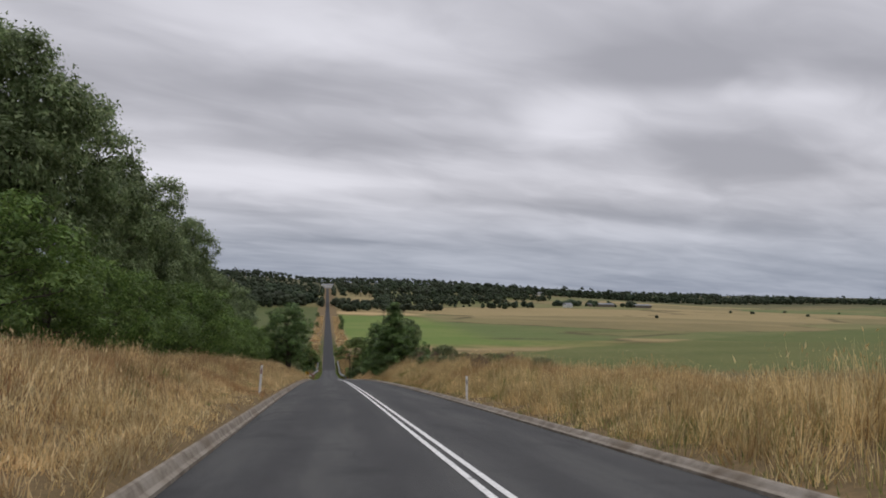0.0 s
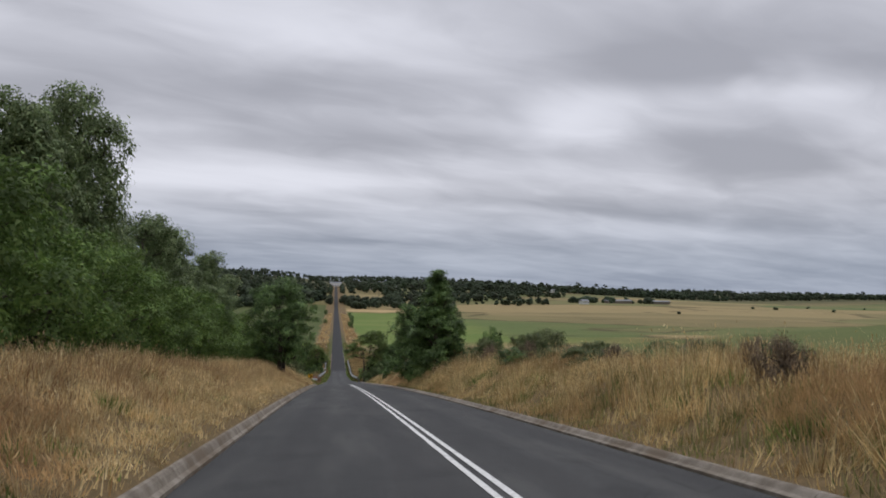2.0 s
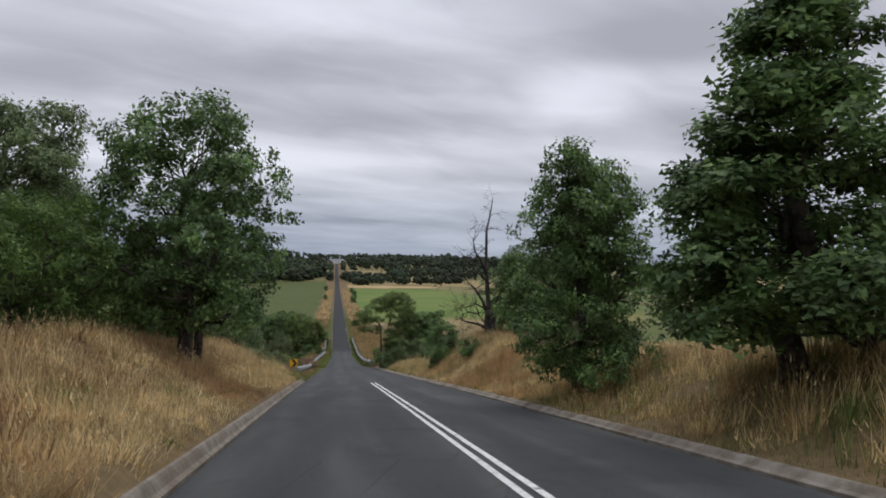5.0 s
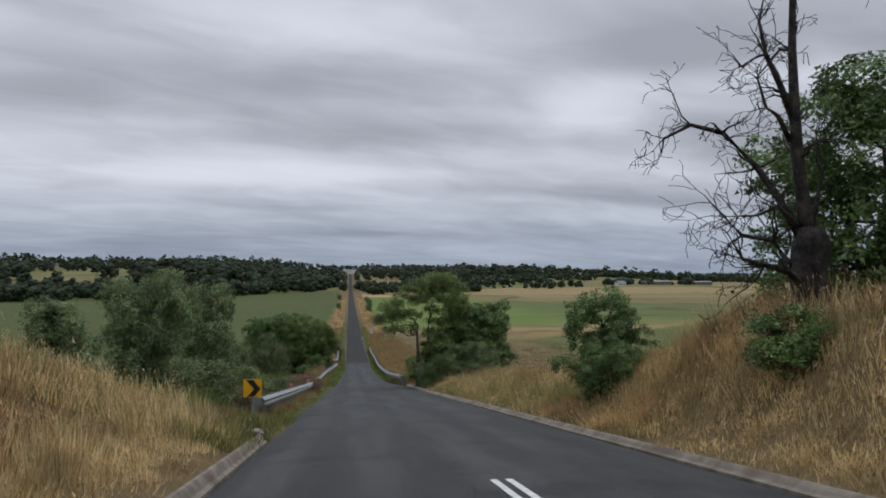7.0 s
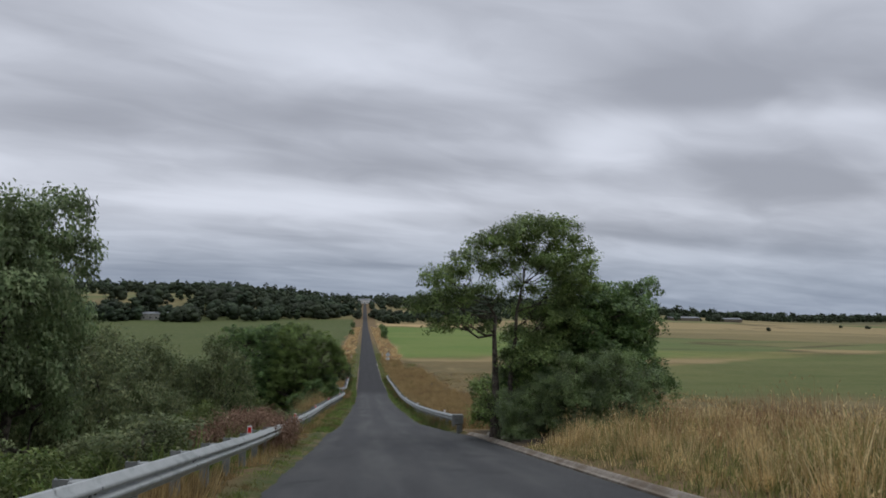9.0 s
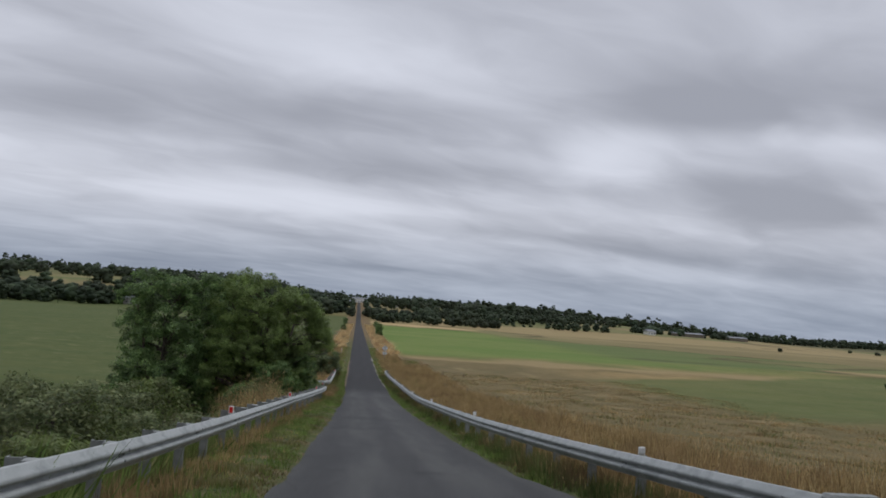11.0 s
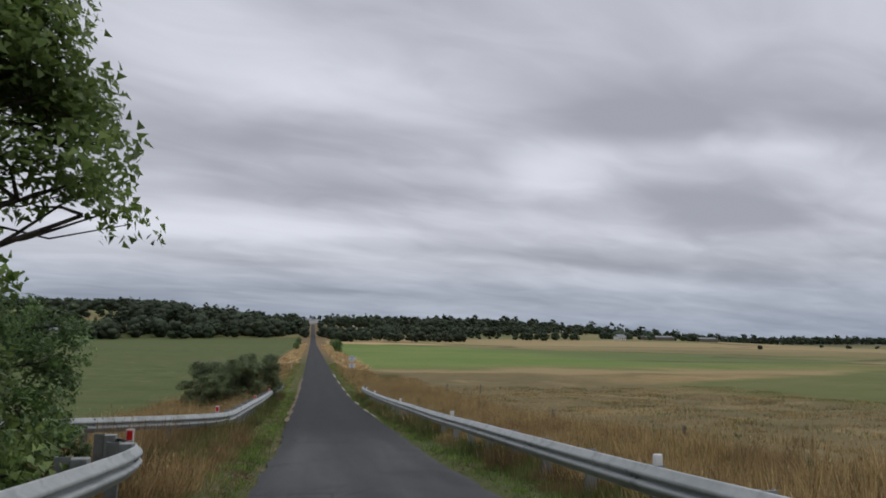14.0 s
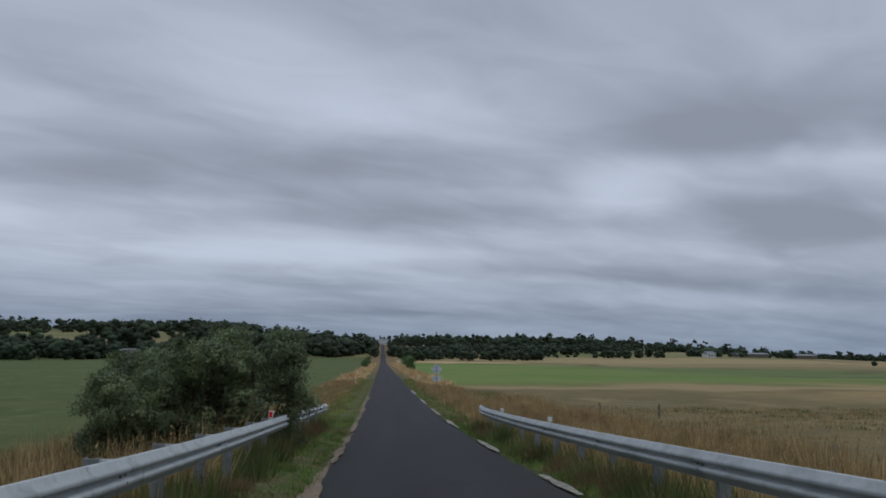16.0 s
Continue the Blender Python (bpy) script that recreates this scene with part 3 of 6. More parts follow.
def link_mesh(name, verts, faces, mat, parent=None, label="", smooth_faces=False):
    me = bpy.data.meshes.new(name)
    me.from_pydata(verts, [], faces)
    if smooth_faces:
        me.polygons.foreach_set("use_smooth", np.ones(len(me.polygons), bool))
    me.materials.append(mat)
    ob = new(name, me)
    if parent is not None:
        ob.parent = parent
    if label:
        ob["label"] = label
    return ob


def raw_mesh(name, verts, loops, sizes, mat):
    """A mesh straight from arrays: vertices (n, 3), corner indices and corners per face."""
    me = bpy.data.meshes.new(name)
    me.vertices.add(len(verts))
    me.vertices.foreach_set("co", np.ascontiguousarray(verts, np.float32).ravel())
    me.loops.add(len(loops))
    me.loops.foreach_set("vertex_index", np.ascontiguousarray(loops, np.int32))
    starts = np.concatenate([[0], np.cumsum(sizes)[:-1]]).astype(np.int32)
    me.polygons.add(len(sizes))
    me.polygons.foreach_set("loop_start", starts)
    me.update(calc_edges=True)
    me.validate()
    me.materials.append(mat)
    return me


def part(name, bm, mat, parent, label=""):
    me = bpy.data.meshes.new(name)
    bm.to_mesh(me)
    bm.free()
    me.materials.append(mat)
    ob = new(name, me)
    ob.parent = parent
    if label:
        ob["label"] = label
    return ob


def box_bm(w, d, h, at=(0, 0, 0), bevel=0.0, rz=0.0):
    """A box standing on `at`."""
    bm = bmesh.new()
    bmesh.ops.create_cube(bm, size=1.0)
    bmesh.ops.transform(bm, matrix=Matrix.Translation(at) @ Matrix.Rotation(rz, 4, "Z") @ Matrix.Diagonal((w, d, h, 1)) @ Matrix.Translation((0, 0, 0.5)), verts=bm.verts)
    if bevel:
        bmesh.ops.bevel(bm, geom=bm.edges[:], offset=bevel, segments=1, affect="EDGES")
    return bm


def empty(name, x, y, z, rz=0.0):
    ob = new(name)
    ob.matrix_basis = pose(x, y, z, 0, 0, rz)
    return ob


# ---- ground and road ----
def axis(parts):
    out = []
    for a, b, step in parts:
        out += list(np.arange(a, b, step))
    return np.array(out + [parts[-1][1]])


def build_ground():
    gx = axis([(-4600, -1200, 340), (-1200, -300, 75), (-300, -60, 20), (-60, -16, 4), (-16, 16, 0.5), (16, 60, 4), (60, 300, 20), (300, 1200, 75), (1200, 4600, 340)])
    gy = axis([(-55, -10, 5), (-10, 260, 1.5), (260, 500, 10), (500, 1500, 25), (1500, 4950, 150)])
    X, Y = np.meshgrid(gx, gy)
    Z = ground_z(X, Y)
    n, k = len(gx), len(gy)
    i = np.arange(n * k).reshape(k, n)
    q = np.stack([i[:-1, :-1], i[:-1, 1:], i[1:, 1:], i[1:, :-1]], -1).reshape(-1, 4)
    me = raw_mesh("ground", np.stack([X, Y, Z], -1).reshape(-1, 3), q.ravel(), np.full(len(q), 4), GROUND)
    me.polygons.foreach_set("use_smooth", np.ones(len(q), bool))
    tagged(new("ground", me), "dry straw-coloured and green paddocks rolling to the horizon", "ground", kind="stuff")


def build_road():
    ys = axis([(-55, 0, 2), (0, 260, 0.5), (260, 600, 4), (600, 1290, 10)])
    rng = np.random.default_rng(4)
    v, f = [], []
    cols = 11
    for k, y in enumerate(ys):
        el = edge_l(y) + (0.07 * (rng.random() - 0.5) + 0.03 * math.sin(y * 0.41) + 0.025 * math.sin(y * 2.3) if y > 104 else 0.0)
        er = edge_r(y) + (0.07 * (rng.random() - 0.5) + 0.03 * math.sin(y * 0.37 + 1) + 0.025 * math.sin(y * 2.1) if y > 150 else 0.0)
        z = float(road_z(y))
        for c in range(cols):
            a = c / (cols - 1)
            x = el + (er - el) * a
            crown = 0.05 * (1 - (2 * a - 1) ** 2)
            edge = -0.03 if c in (0, cols - 1) else 0.0
            v.append((x, y, z + crown + edge))
    for k in range(len(ys) - 1):
        for c in range(cols - 1):
            a = k * cols + c
            f.append((a, a + 1, a + cols + 1, a + cols))
    ob = link_mesh("road", v, f, ASPHALT, smooth_faces=True)
    tagged(ob, "worn dark grey asphalt country road running downhill", "road", kind="structure")


def road_top(x, y):
    a = (x - edge_l(y)) / (edge_r(y) - edge_l(y))
    return road_z(y) + 0.05 * (1 - (2 * a - 1) ** 2)


def build_lines():
    for x0, name in ((-0.145, "centre_line"), (0.045, "centre_line")):
        ys = np.arange(-50, 100.3, 0.75)
        rng = np.random.default_rng(int(50 + x0 * 100))
        v, f = [], []
        for y in ys:
            wl, wr = 0.041 + 0.007 * rng.random(), 0.041 + 0.007 * rng.random()
            for x in (x0 - wl, x0 + wr):
                v.append((x, y, float(road_top(x, y)) + 0.008))
        for k in range(len(ys) - 1):
            f.append((2 * k, 2 * k + 1, 2 * k + 3, 2 * k + 2))
        tagged(link_mesh(name, v, f, PAINT), "worn white solid line of a double barrier marking", "road marking", "double centre line", "structure")


build_ground()
build_road()
build_lines()


def gravel_edge(side, y0, y1, width, label):
    ys = np.arange(y0, y1, 0.6)
    rng = np.random.default_rng(60 + side)
    v, f = [], []
    for y in ys:
        e = edge_l(y) if side < 0 else edge_r(y)
        w = width * (0.75 + 0.25 * math.sin(y * 0.35 + side)) + 0.10 * rng.random()
        for a in (-0.10, max(w, 0.05)):
            x = e + side * a
            v.append((x, y, float(road_z(y)) - 0.035 if a < 0 else float(ground_z(x, y)) + 0.015))
    for k in range(len(ys) - 1):
        q = (2 * k, 2 * k + 1, 2 * k + 3, 2 * k + 2)
        f.append(q if side > 0 else tuple(reversed(q)))
    tagged(link_mesh("gravel_edge", v, f, GRAVEL, smooth_faces=True), label, "gravel", kind="structure")


gravel_edge(-1, 216, 270, 0.16, "reddish gravel along the ragged edge of the asphalt")


PALE_CHIPS = material("pale_chips", [(0.13, 0.115, 0.09), (0.32, 0.30, 0.25)], 9.0, 0.9, 0.5, 60.0)


def edge_patch(y0, ln, side, width, seed):
    rng = np.random.default_rng(seed)
    n = 10
    inner, outer = [], []
    for k in range(n):
        y = y0 + 1.5 * ln * k / (n - 1)
        e = float(edge_l(y) if side < 0 else edge_r(y))
        w = 0.6 * width * math.sin(math.pi * (k + 0.6) / (n + 0.2)) * (0.2 + 1.1 * rng.random())
        for x, row in ((e - side * w * 0.7, inner), (e + side * (0.05 + w * 0.6), outer)):
            z = float(road_top(min(max(x, edge_l(y)), edge_r(y)), y))
            row.append((x, y, max(z, float(ground_z(x, y))) + 0.012))
    v = inner + outer
    f = [(k, k + 1, n + k + 1, n + k) if side > 0 else (k + 1, k, n + k, n + k + 1) for k in range(n - 1)]
    tagged(link_mesh("edge_patch", v, f, PALE_CHIPS if side > 0 else GRAVEL), "pale broken stone showing at the edge of the asphalt" if side > 0 else "brown gravel washed over the edge of the asphalt", "road edge", "pale patches along the road edge", "structure")


for k, (y, ln, side, w) in enumerate([(216.0, 2.6, 1, 0.16), (221.0, 1.8, 1, 0.26), (228.5, 2.6, 1, 0.28), (238.0, 3.5, 1, 0.3), (247.0, 4.0, 1, 0.34), (258.0, 5.0, 1, 0.36), (272.0, 6.0, 1, 0.4), (213.5, 2.2, -1, 0.2), (219.0, 2.6, -1, 0.24), (226.0, 2.5, -1, 0.22), (236.0, 3.5, -1, 0.28), (248.0, 4.0, -1, 0.3), (262.0, 5.0, -1, 0.34)]):
    edge_patch(y, ln, side, w, 200 + k)


# ---- kerbs ----
def build_kerb(side, y_end, label):
    root = empty("kerb", 0, 0, 0)
    tagged(root, label, "kerb", kind="structure")
    rng = np.random.default_rng(11 if side < 0 else 12)
    y = -12.0
    while y < y_end - 0.2:
        ln = min(2.4, y_end - y)
        gap = 0.0025
        jit = 0.005 * (rng.random() - 0.5)
        k, tall = (0.56, 1.9) if side < 0 else (0.66, 1.1)
        prof = [(0.0, -0.10), (0.0, 0.012), (0.10 * k, 0.03), (0.17 * k, 0.07), (0.22 * k, 0.09), (0.30 * k, 0.095), (0.33 * k, 0.07), (0.34 * k, -0.10)]
        v, f = [], []
        for e, yy in enumerate((y + gap, y + ln - gap)):
            for dx, dz in prof:
                ex = edge_l(yy) if side < 0 else edge_r(yy)
                v.append((ex + side * (dx + jit - 0.02), yy, float(road_z(yy)) + (dz * tall if dz > 0 else dz) + 0.004 * (rng.random() - 0.5)))
        n = len(prof)
        for k in range(n - 1):
            f.append((k, k + 1, n + k + 1, n + k))
        f += [tuple(range(n)), tuple(reversed(range(n, 2 * n)))]
        link_mesh("kerb_segment", v, f, CONCRETE, root)
        y += ln


build_kerb(-1, 106.5, "weathered pale concrete kerb along the dry grass bank")
build_kerb(1, 148.5, "weathered pale concrete kerb with dirt on top")


# ---- guard rails ----
W_BEAM = [(0.0, 0.0), (0.018, 0.012), (0.028, 0.05), (0.075, 0.075), (0.083, 0.105), (0.075, 0.125), (0.012, 0.145), (0.012, 0.17), (0.075, 0.19), (0.083, 0.212), (0.075, 0.24), (0.028, 0.265), (0.018, 0.30), (0.0, 0.312)]


def along(pts, step):
    p = np.array(pts, float)
    s = np.concatenate([[0], np.cumsum(np.hypot(*np.diff(p, axis=0).T))])
    n = max(2, int(round(s[-1] / step)) + 1)
    d = np.linspace(0, s[-1], n)
    return np.stack([np.interp(d, s, p[:, 0]), np.interp(d, s, p[:, 1])], 1), s[-1]


def smooth_path(pts, step):
    q, _ = along(pts, step)
    for _ in range(8):
        q[1:-1] = (q[:-2] + 2 * q[1:-1] + q[2:]) / 4
    return q


def beam_mesh(line, side, rise):
    """W-section strip; the corrugated face looks towards the road (side: +1 when the road lies at +x)."""
    v, f, n = [], [], len(W_BEAM)
    for k, (x, y) in enumerate(line):
        a, b = line[max(k - 1, 0)], line[min(k + 1, len(line) - 1)]
        t = np.array(b) - np.array(a)
        t = t / np.linalg.norm(t)
        nx, ny = (t[1], -t[0])
        if nx * side < 0:
            nx, ny = -nx, -ny
        for face in (0, 1):
            for dx, dz in W_BEAM:
                o = dx - (0.008 if face else 0)
                v.append((x + nx * o, y + ny * o, rise(x, y) + dz))
    m = 2 * n
    for k in range(len(line) - 1):
        for c in range(n - 1):
            a = k * m + c
            f.append((a, a + 1, a + m + 1, a + m))
            a += n
            f.append((a + 1, a, a + m, a + m + 1))
        for c in (0, n - 1):
            a = k * m + c
            f.append((a, a + n, a + n + m, a + m))
    return v, f


def build_rail(pts, side, label, reflectors, post_gap=2.0, curl=0):
    root = empty("guard_rail", 0, 0, 0)
    tagged(root, label, "guard rail", "roadside guard rails")
    q = smooth_path(pts, 0.5)

    def rise(x, y):
        return float(road_z(y)) + 0.43 - (0.12 * math.exp(-((y - 186) / 10.0) ** 2) if x > 0 else -0.06 * min(max((y - 195.5) / 2.0, 0.0), 1.0)) + 0.07 * float(sstep(y, 203, 213))

    k = 0
    while k < len(q) - 1:
        e = min(k + 8, len(q) - 1)
        if len(q) - 1 - e < 3:
            e = len(q) - 1
        seg = q[k:e + 1].copy()
        if k > 0:
            seg[0] += (q[k] - q[k + 1]) * 0.5
            seg[:, 0] += 0.006 * side * (1 if (k // 8) % 2 else 0)
        v, f = beam_mesh([tuple(p) for p in seg], side, rise)
        link_mesh("beam", v, f, STEEL, root, smooth_faces=True)
        # splice bolts
        for j in range(4):
            x, y = q[min(k + 1, len(q) - 1)]
            bm = bmesh.new()
            bmesh.ops.create_cone(bm, segments=6, radius1=0.018, radius2=0.014, depth=0.02, cap_ends=True)
            bmesh.ops.transform(bm, matrix=Matrix.Translation((x + side * (0.088 if j < 2 else 0.03), y + (j % 2) * 0.12, rise(x, y) + (0.105 if j < 2 else 0.157) + 0.1 * (j == 1))) @ Matrix.Rotation(radians(90), 4, "Y"), verts=bm.verts)
            part("bolt", bm, POST_STEEL, root)
        k = e
    step = int(post_gap / 0.5)
    for k in range(1, len(q), step):
        x, y = q[k]
        z0, z1 = float(ground_z(x - side * 0.16, y)) - 0.25, rise(x, y) + (0.28 if side < 0 else 0.31 if y < 160 or y > 197 else 0.37)
        bm = box_bm(0.14, 0.018, z1 - z0, (x - side * 0.225, y, z0))
        for dx in (-0.065, 0.065):
            g = box_bm(0.012, 0.07, z1 - z0, (x - side * 0.225 + dx, y + 0.03, z0))
            tmp = bpy.data.meshes.new("tmp")
            g.to_mesh(tmp)
            g.free()
            bm.from_mesh(tmp)
            bpy.data.meshes.remove(tmp)
        part("post", bm, POST_STEEL, root)
        bm = box_bm(0.15, 0.13, 0.28 if side < 0 else 0.30 if y < 160 or y > 197 else 0.36, (x - side * 0.078, y, rise(x, y) + 0.0), 0.008)
        part("block", bm, POST_STEEL, root)
    for y, colour in reflectors:
        k = int(np.argmin(np.abs(q[:, 1] - y)))
        x = q[k, 0]
        hgt = 0.17 if colour == "red" else 0.12
        bm = box_bm(0.10, 0.03, hgt, (x - side * 0.02, y, rise(x, y) + 0.315), 0.006)
        pl = part("delineator", bm, WHITE, root, "white plastic delineator on top of the rail")
        bm = box_bm(0.07, 0.008, hgt - 0.05, (x - side * 0.02, y - 0.02, rise(x, y) + 0.345))
        part("reflector", bm, RED if colour == "red" else WHITE, pl)
    return root


RAIL_R = [(2.45, 150.2), (2.35, 153), (2.08, 159), (1.85, 166), (1.8, 175), (1.9, 190), (2.1, 205), (2.15, 220), (2.1, 234), (2.2, 238), (2.5, 240.0)]
RAIL_LA = [(-4.25, 112.0), (-4.2, 124), (-4.2, 135), (-4.4, 148), (-4.4, 165), (-4.25, 173), (-3.9, 180), (-3.55, 189), (-3.55, 192.6), (-3.8, 193.8), (-4.5, 194.4)]
RAIL_LB = [(-8.0, 198.3), (-5.5, 200.35), (-4.5, 201.2), (-3.68, 202.4), (-3.7, 204), (-3.78, 214), (-3.9, 228), (-3.75, 235), (-3.6, 238.6)]
build_rail(RAIL_R, -1, "galvanised steel guard rail with white delineators on top", [(154.3, "white"), (166.3, "white"), (178.3, "white"), (190.2, "white"), (202.1, "white"), (213.9, "white"), (226.3, "white"), (232.6, "white")])
build_rail(RAIL_LA, 1, "dull galvanised guard rail with red reflectors beside the gully", [(121.6, "red"), (134.0, "red"), (147.0, "red"), (160.0, "red"), (173.0, "red"), (183.65, "red"), (193.0, "red")])
build_rail(RAIL_LB, 1, "second galvanised guard rail flaring away from the road", [(202.7, "red"), (214.3, "red"), (226.6, "red")])


# ---- guide posts and signs ----
def guide_post(x, y, h, lean, label, colour):
    z = float(ground_z(x, y))
    root = empty("guide_post", x, y, z - 0.05)
    root.matrix_basis = pose(x, y, z - 0.05, lean[0], lean[1], 0)
    tagged(root, label, "guide post", "roadside guide posts")
    bm = box_bm(0.08, 0.03, h + 0.05, (0, 0, 0), 0.006)
    part("post", bm, WHITE, root)
    bm = box_bm(0.042, 0.006, 0.16, (0, -0.018, h - 0.24), 0.001)
    part("reflector", bm, DARKRED if colour == "red" else POST_STEEL, root, "dark red reflector strip" if colour == "red" else "grey reflector strip")


guide_post(-3.99, 23.6, 0.99, (0, 3), "white plastic guide post in dry grass behind the kerb", "red")
guide_post(3.16, 23.2, 0.93, (0, -1), "white plastic guide post in tall grass behind the kerb", "grey")
guide_post(-4.6, 300.0, 0.9, (0, 1), "small white guide post on the far verge", "red")
guide_post(3.3, 310.0, 0.9, (0, -1), "small white guide post on the far verge", "grey")


def chevron_sign():
    x, y = -4.45, 111.5
    z = float(ground_z(x, y))
    zc = float(road_z(y)) + 1.0
    root = empty("chevron_sign", x, y, z)
    tagged(root, "square yellow curve marker sign with a black chevron", "road sign")
    c = zc - z
    part("sign_plate", box_bm(0.48, 0.012, 0.48, (0, 0, c - 0.24), 0.003), YELLOW, root)
    bm = bmesh.new()
    pts = [(-0.22, 0.29), (0.02, 0.29), (0.27, -0.03), (0.06, -0.29), (-0.18, -0.29), (0.05, -0.03)]
    vs = [bm.verts.new((a * 0.775, -0.010, c + b * 0.775)) for a, b in pts]
    bm.faces.new(vs[:3] + [vs[5]])
    bm.faces.new([vs[2], vs[3], vs[4], vs[5]])
    part("chevron", bm, BLACK, root, "broad black arrow shape")
    part("post", box_bm(0.06, 0.06, c + 0.25 + 0.3, (0, 0.04, -0.3), 0.008), POST_STEEL, root)


chevron_sign()


def diamond_sign():
    x, y = 3.75, 281.0
    z = float(ground_z(x, y))
    root = empty("diamond_sign", x, y, z)
    tagged(root, "bare metal back of a diamond warning sign with a plate below", "road sign")
    bm = box_bm(0.78, 0.01, 0.78, (0, 0, -0.39))
    bmesh.ops.transform(bm, matrix=Matrix.Translation((0, 0, 2.25)) @ Matrix.Rotation(radians(45), 4, "Y"), verts=bm.verts)
    part("diamond_plate", bm, SIGN_BACK, root)
    part("lower_plate", box_bm(0.8, 0.01, 0.5, (0, 0, 1.1)), SIGN_BACK, root)
    part("post", box_bm(0.06, 0.05, 3.0, (0, -0.035, -0.3)), POST_STEEL, root)
    for zz in (2.05, 2.45, 1.35):
        part("bracket", box_bm(0.5, 0.02, 0.035, (0, -0.018, zz)), POST_STEEL, root)


diamond_sign()


def end_block():
    """Blunt end of the right-hand rail on its own short post."""
    x, y = 2.40, 149.9
    z = float(ground_z(x, y))
    top = float(road_z(y)) + 0.80 - z
    ob = empty("rail_end_post", x, y, z)
    tagged(ob, "blunt weathered steel end piece where the guard rail begins", "post")
    part("end_plate", box_bm(0.50, 0.16, 0.44, (0, 0, top - 0.44), 0.03), POST_STEEL, ob)
    part("shaft", box_bm(0.16, 0.12, top - 0.30 + 0.3, (0.05, 0.02, -0.3), 0.01), POST_STEEL, ob)


end_block()


# ---- trees ----
def tube(pts, radii, sides=6):
    pts = [Vector(p) for p in pts]
    v, f = [], []
    for k, p in enumerate(pts):
        t = (pts[min(k + 1, len(pts) - 1)] - pts[max(k - 1, 0)]).normalized()
        a = t.orthogonal().normalized()
        b = t.cross(a)
        for s in range(sides):
            w = 2 * math.pi * s / sides
            v.append(p + (a * math.cos(w) + b * math.sin(w)) * radii[k])
    for k in range(len(pts) - 1):
        for s in range(sides):
            a, b = k * sides + s, k * sides + (s + 1) % sides
            f.append((a, b, b + sides, a + sides))
    f.append(tuple(reversed(range(sides))))
    f.append(tuple(range((len(pts) - 1) * sides, len(pts) * sides)))
    return v, f


class Wood:
    def __init__(self):
        self.v, self.f = [], []

    def add(self, pts, radii, sides=6):
        v, f = tube(pts, radii, sides)
        o = len(self.v)
        self.v += [tuple(p) for p in v]
        self.f += [tuple(i + o for i in q) for q in f]


def bend(rng, a, b, n, wig):
    a, b = np.array(a, float), np.array(b, float)
    out = []
    for k in range(n + 1):
        t = k / n
        p = a + (b - a) * t
        if 0 < k < n:
            p = p + rng.normal(0, wig, 3) * np.linalg.norm(b - a)
        out.append(tuple(p))
    return out


def leaves(rng, centres, outward, spread, per, size, aspect=2.6, droop=0.3):
    """Leaf blades scattered round the twig ends; they lie like shingles, facing out of the crown."""
    c = np.repeat(np.asarray(centres), per, axis=0)
    out = np.repeat(np.asarray(outward), per, axis=0)
    sp = np.repeat(np.asarray(spread), per)[:, None]
    n = len(c)
    p = c + np.clip(rng.normal(0, 1, (n, 3)), -1.5, 1.5) * (0.66, 0.66, 0.48) * sp
    nrm = out + rng.normal(0, 0.5, (n, 3)) + (0, 0, 0.25)
    nrm /= np.linalg.norm(nrm, axis=1)[:, None]
    ax = rng.normal(0, 1, (n, 3)) + out * 0.4
    ax[:, 2] -= droop * 2
    ax -= nrm * (ax * nrm).sum(1)[:, None]
    ax /= np.linalg.norm(ax, axis=1)[:, None] + 1e-9
    side = np.cross(nrm, ax)
    s = size * (0.6 + 0.8 * rng.random(n))[:, None]
    ln, wd = ax * s, side * s / aspect
    verts = np.stack([p - wd, p + wd, p + ln], 1).reshape(-1, 3)
    return verts, np.arange(n * 3), np.full(n, 3)


def twig_points(rng, blobs, n, shell=0.55):
    """Twig ends inside and on the crown's lobes (x, y, z, rx, ry, rz)."""
    b = np.array(blobs, float)
    w = (b[:, 3] * b[:, 4] + b[:, 4] * b[:, 5] + b[:, 3] * b[:, 5])
    k = rng.choice(len(b), n, p=w / w.sum())
    d = rng.normal(0, 1, (n, 3))
    d /= np.linalg.norm(d, axis=1)[:, None]
    r = shell + (1.06 - shell) * rng.random(n) ** 0.6
    d[:, 2] = np.where(d[:, 2] < -0.45, -d[:, 2], d[:, 2])
    return b[k, :3] + d * r[:, None] * b[k, 3:6], k, d


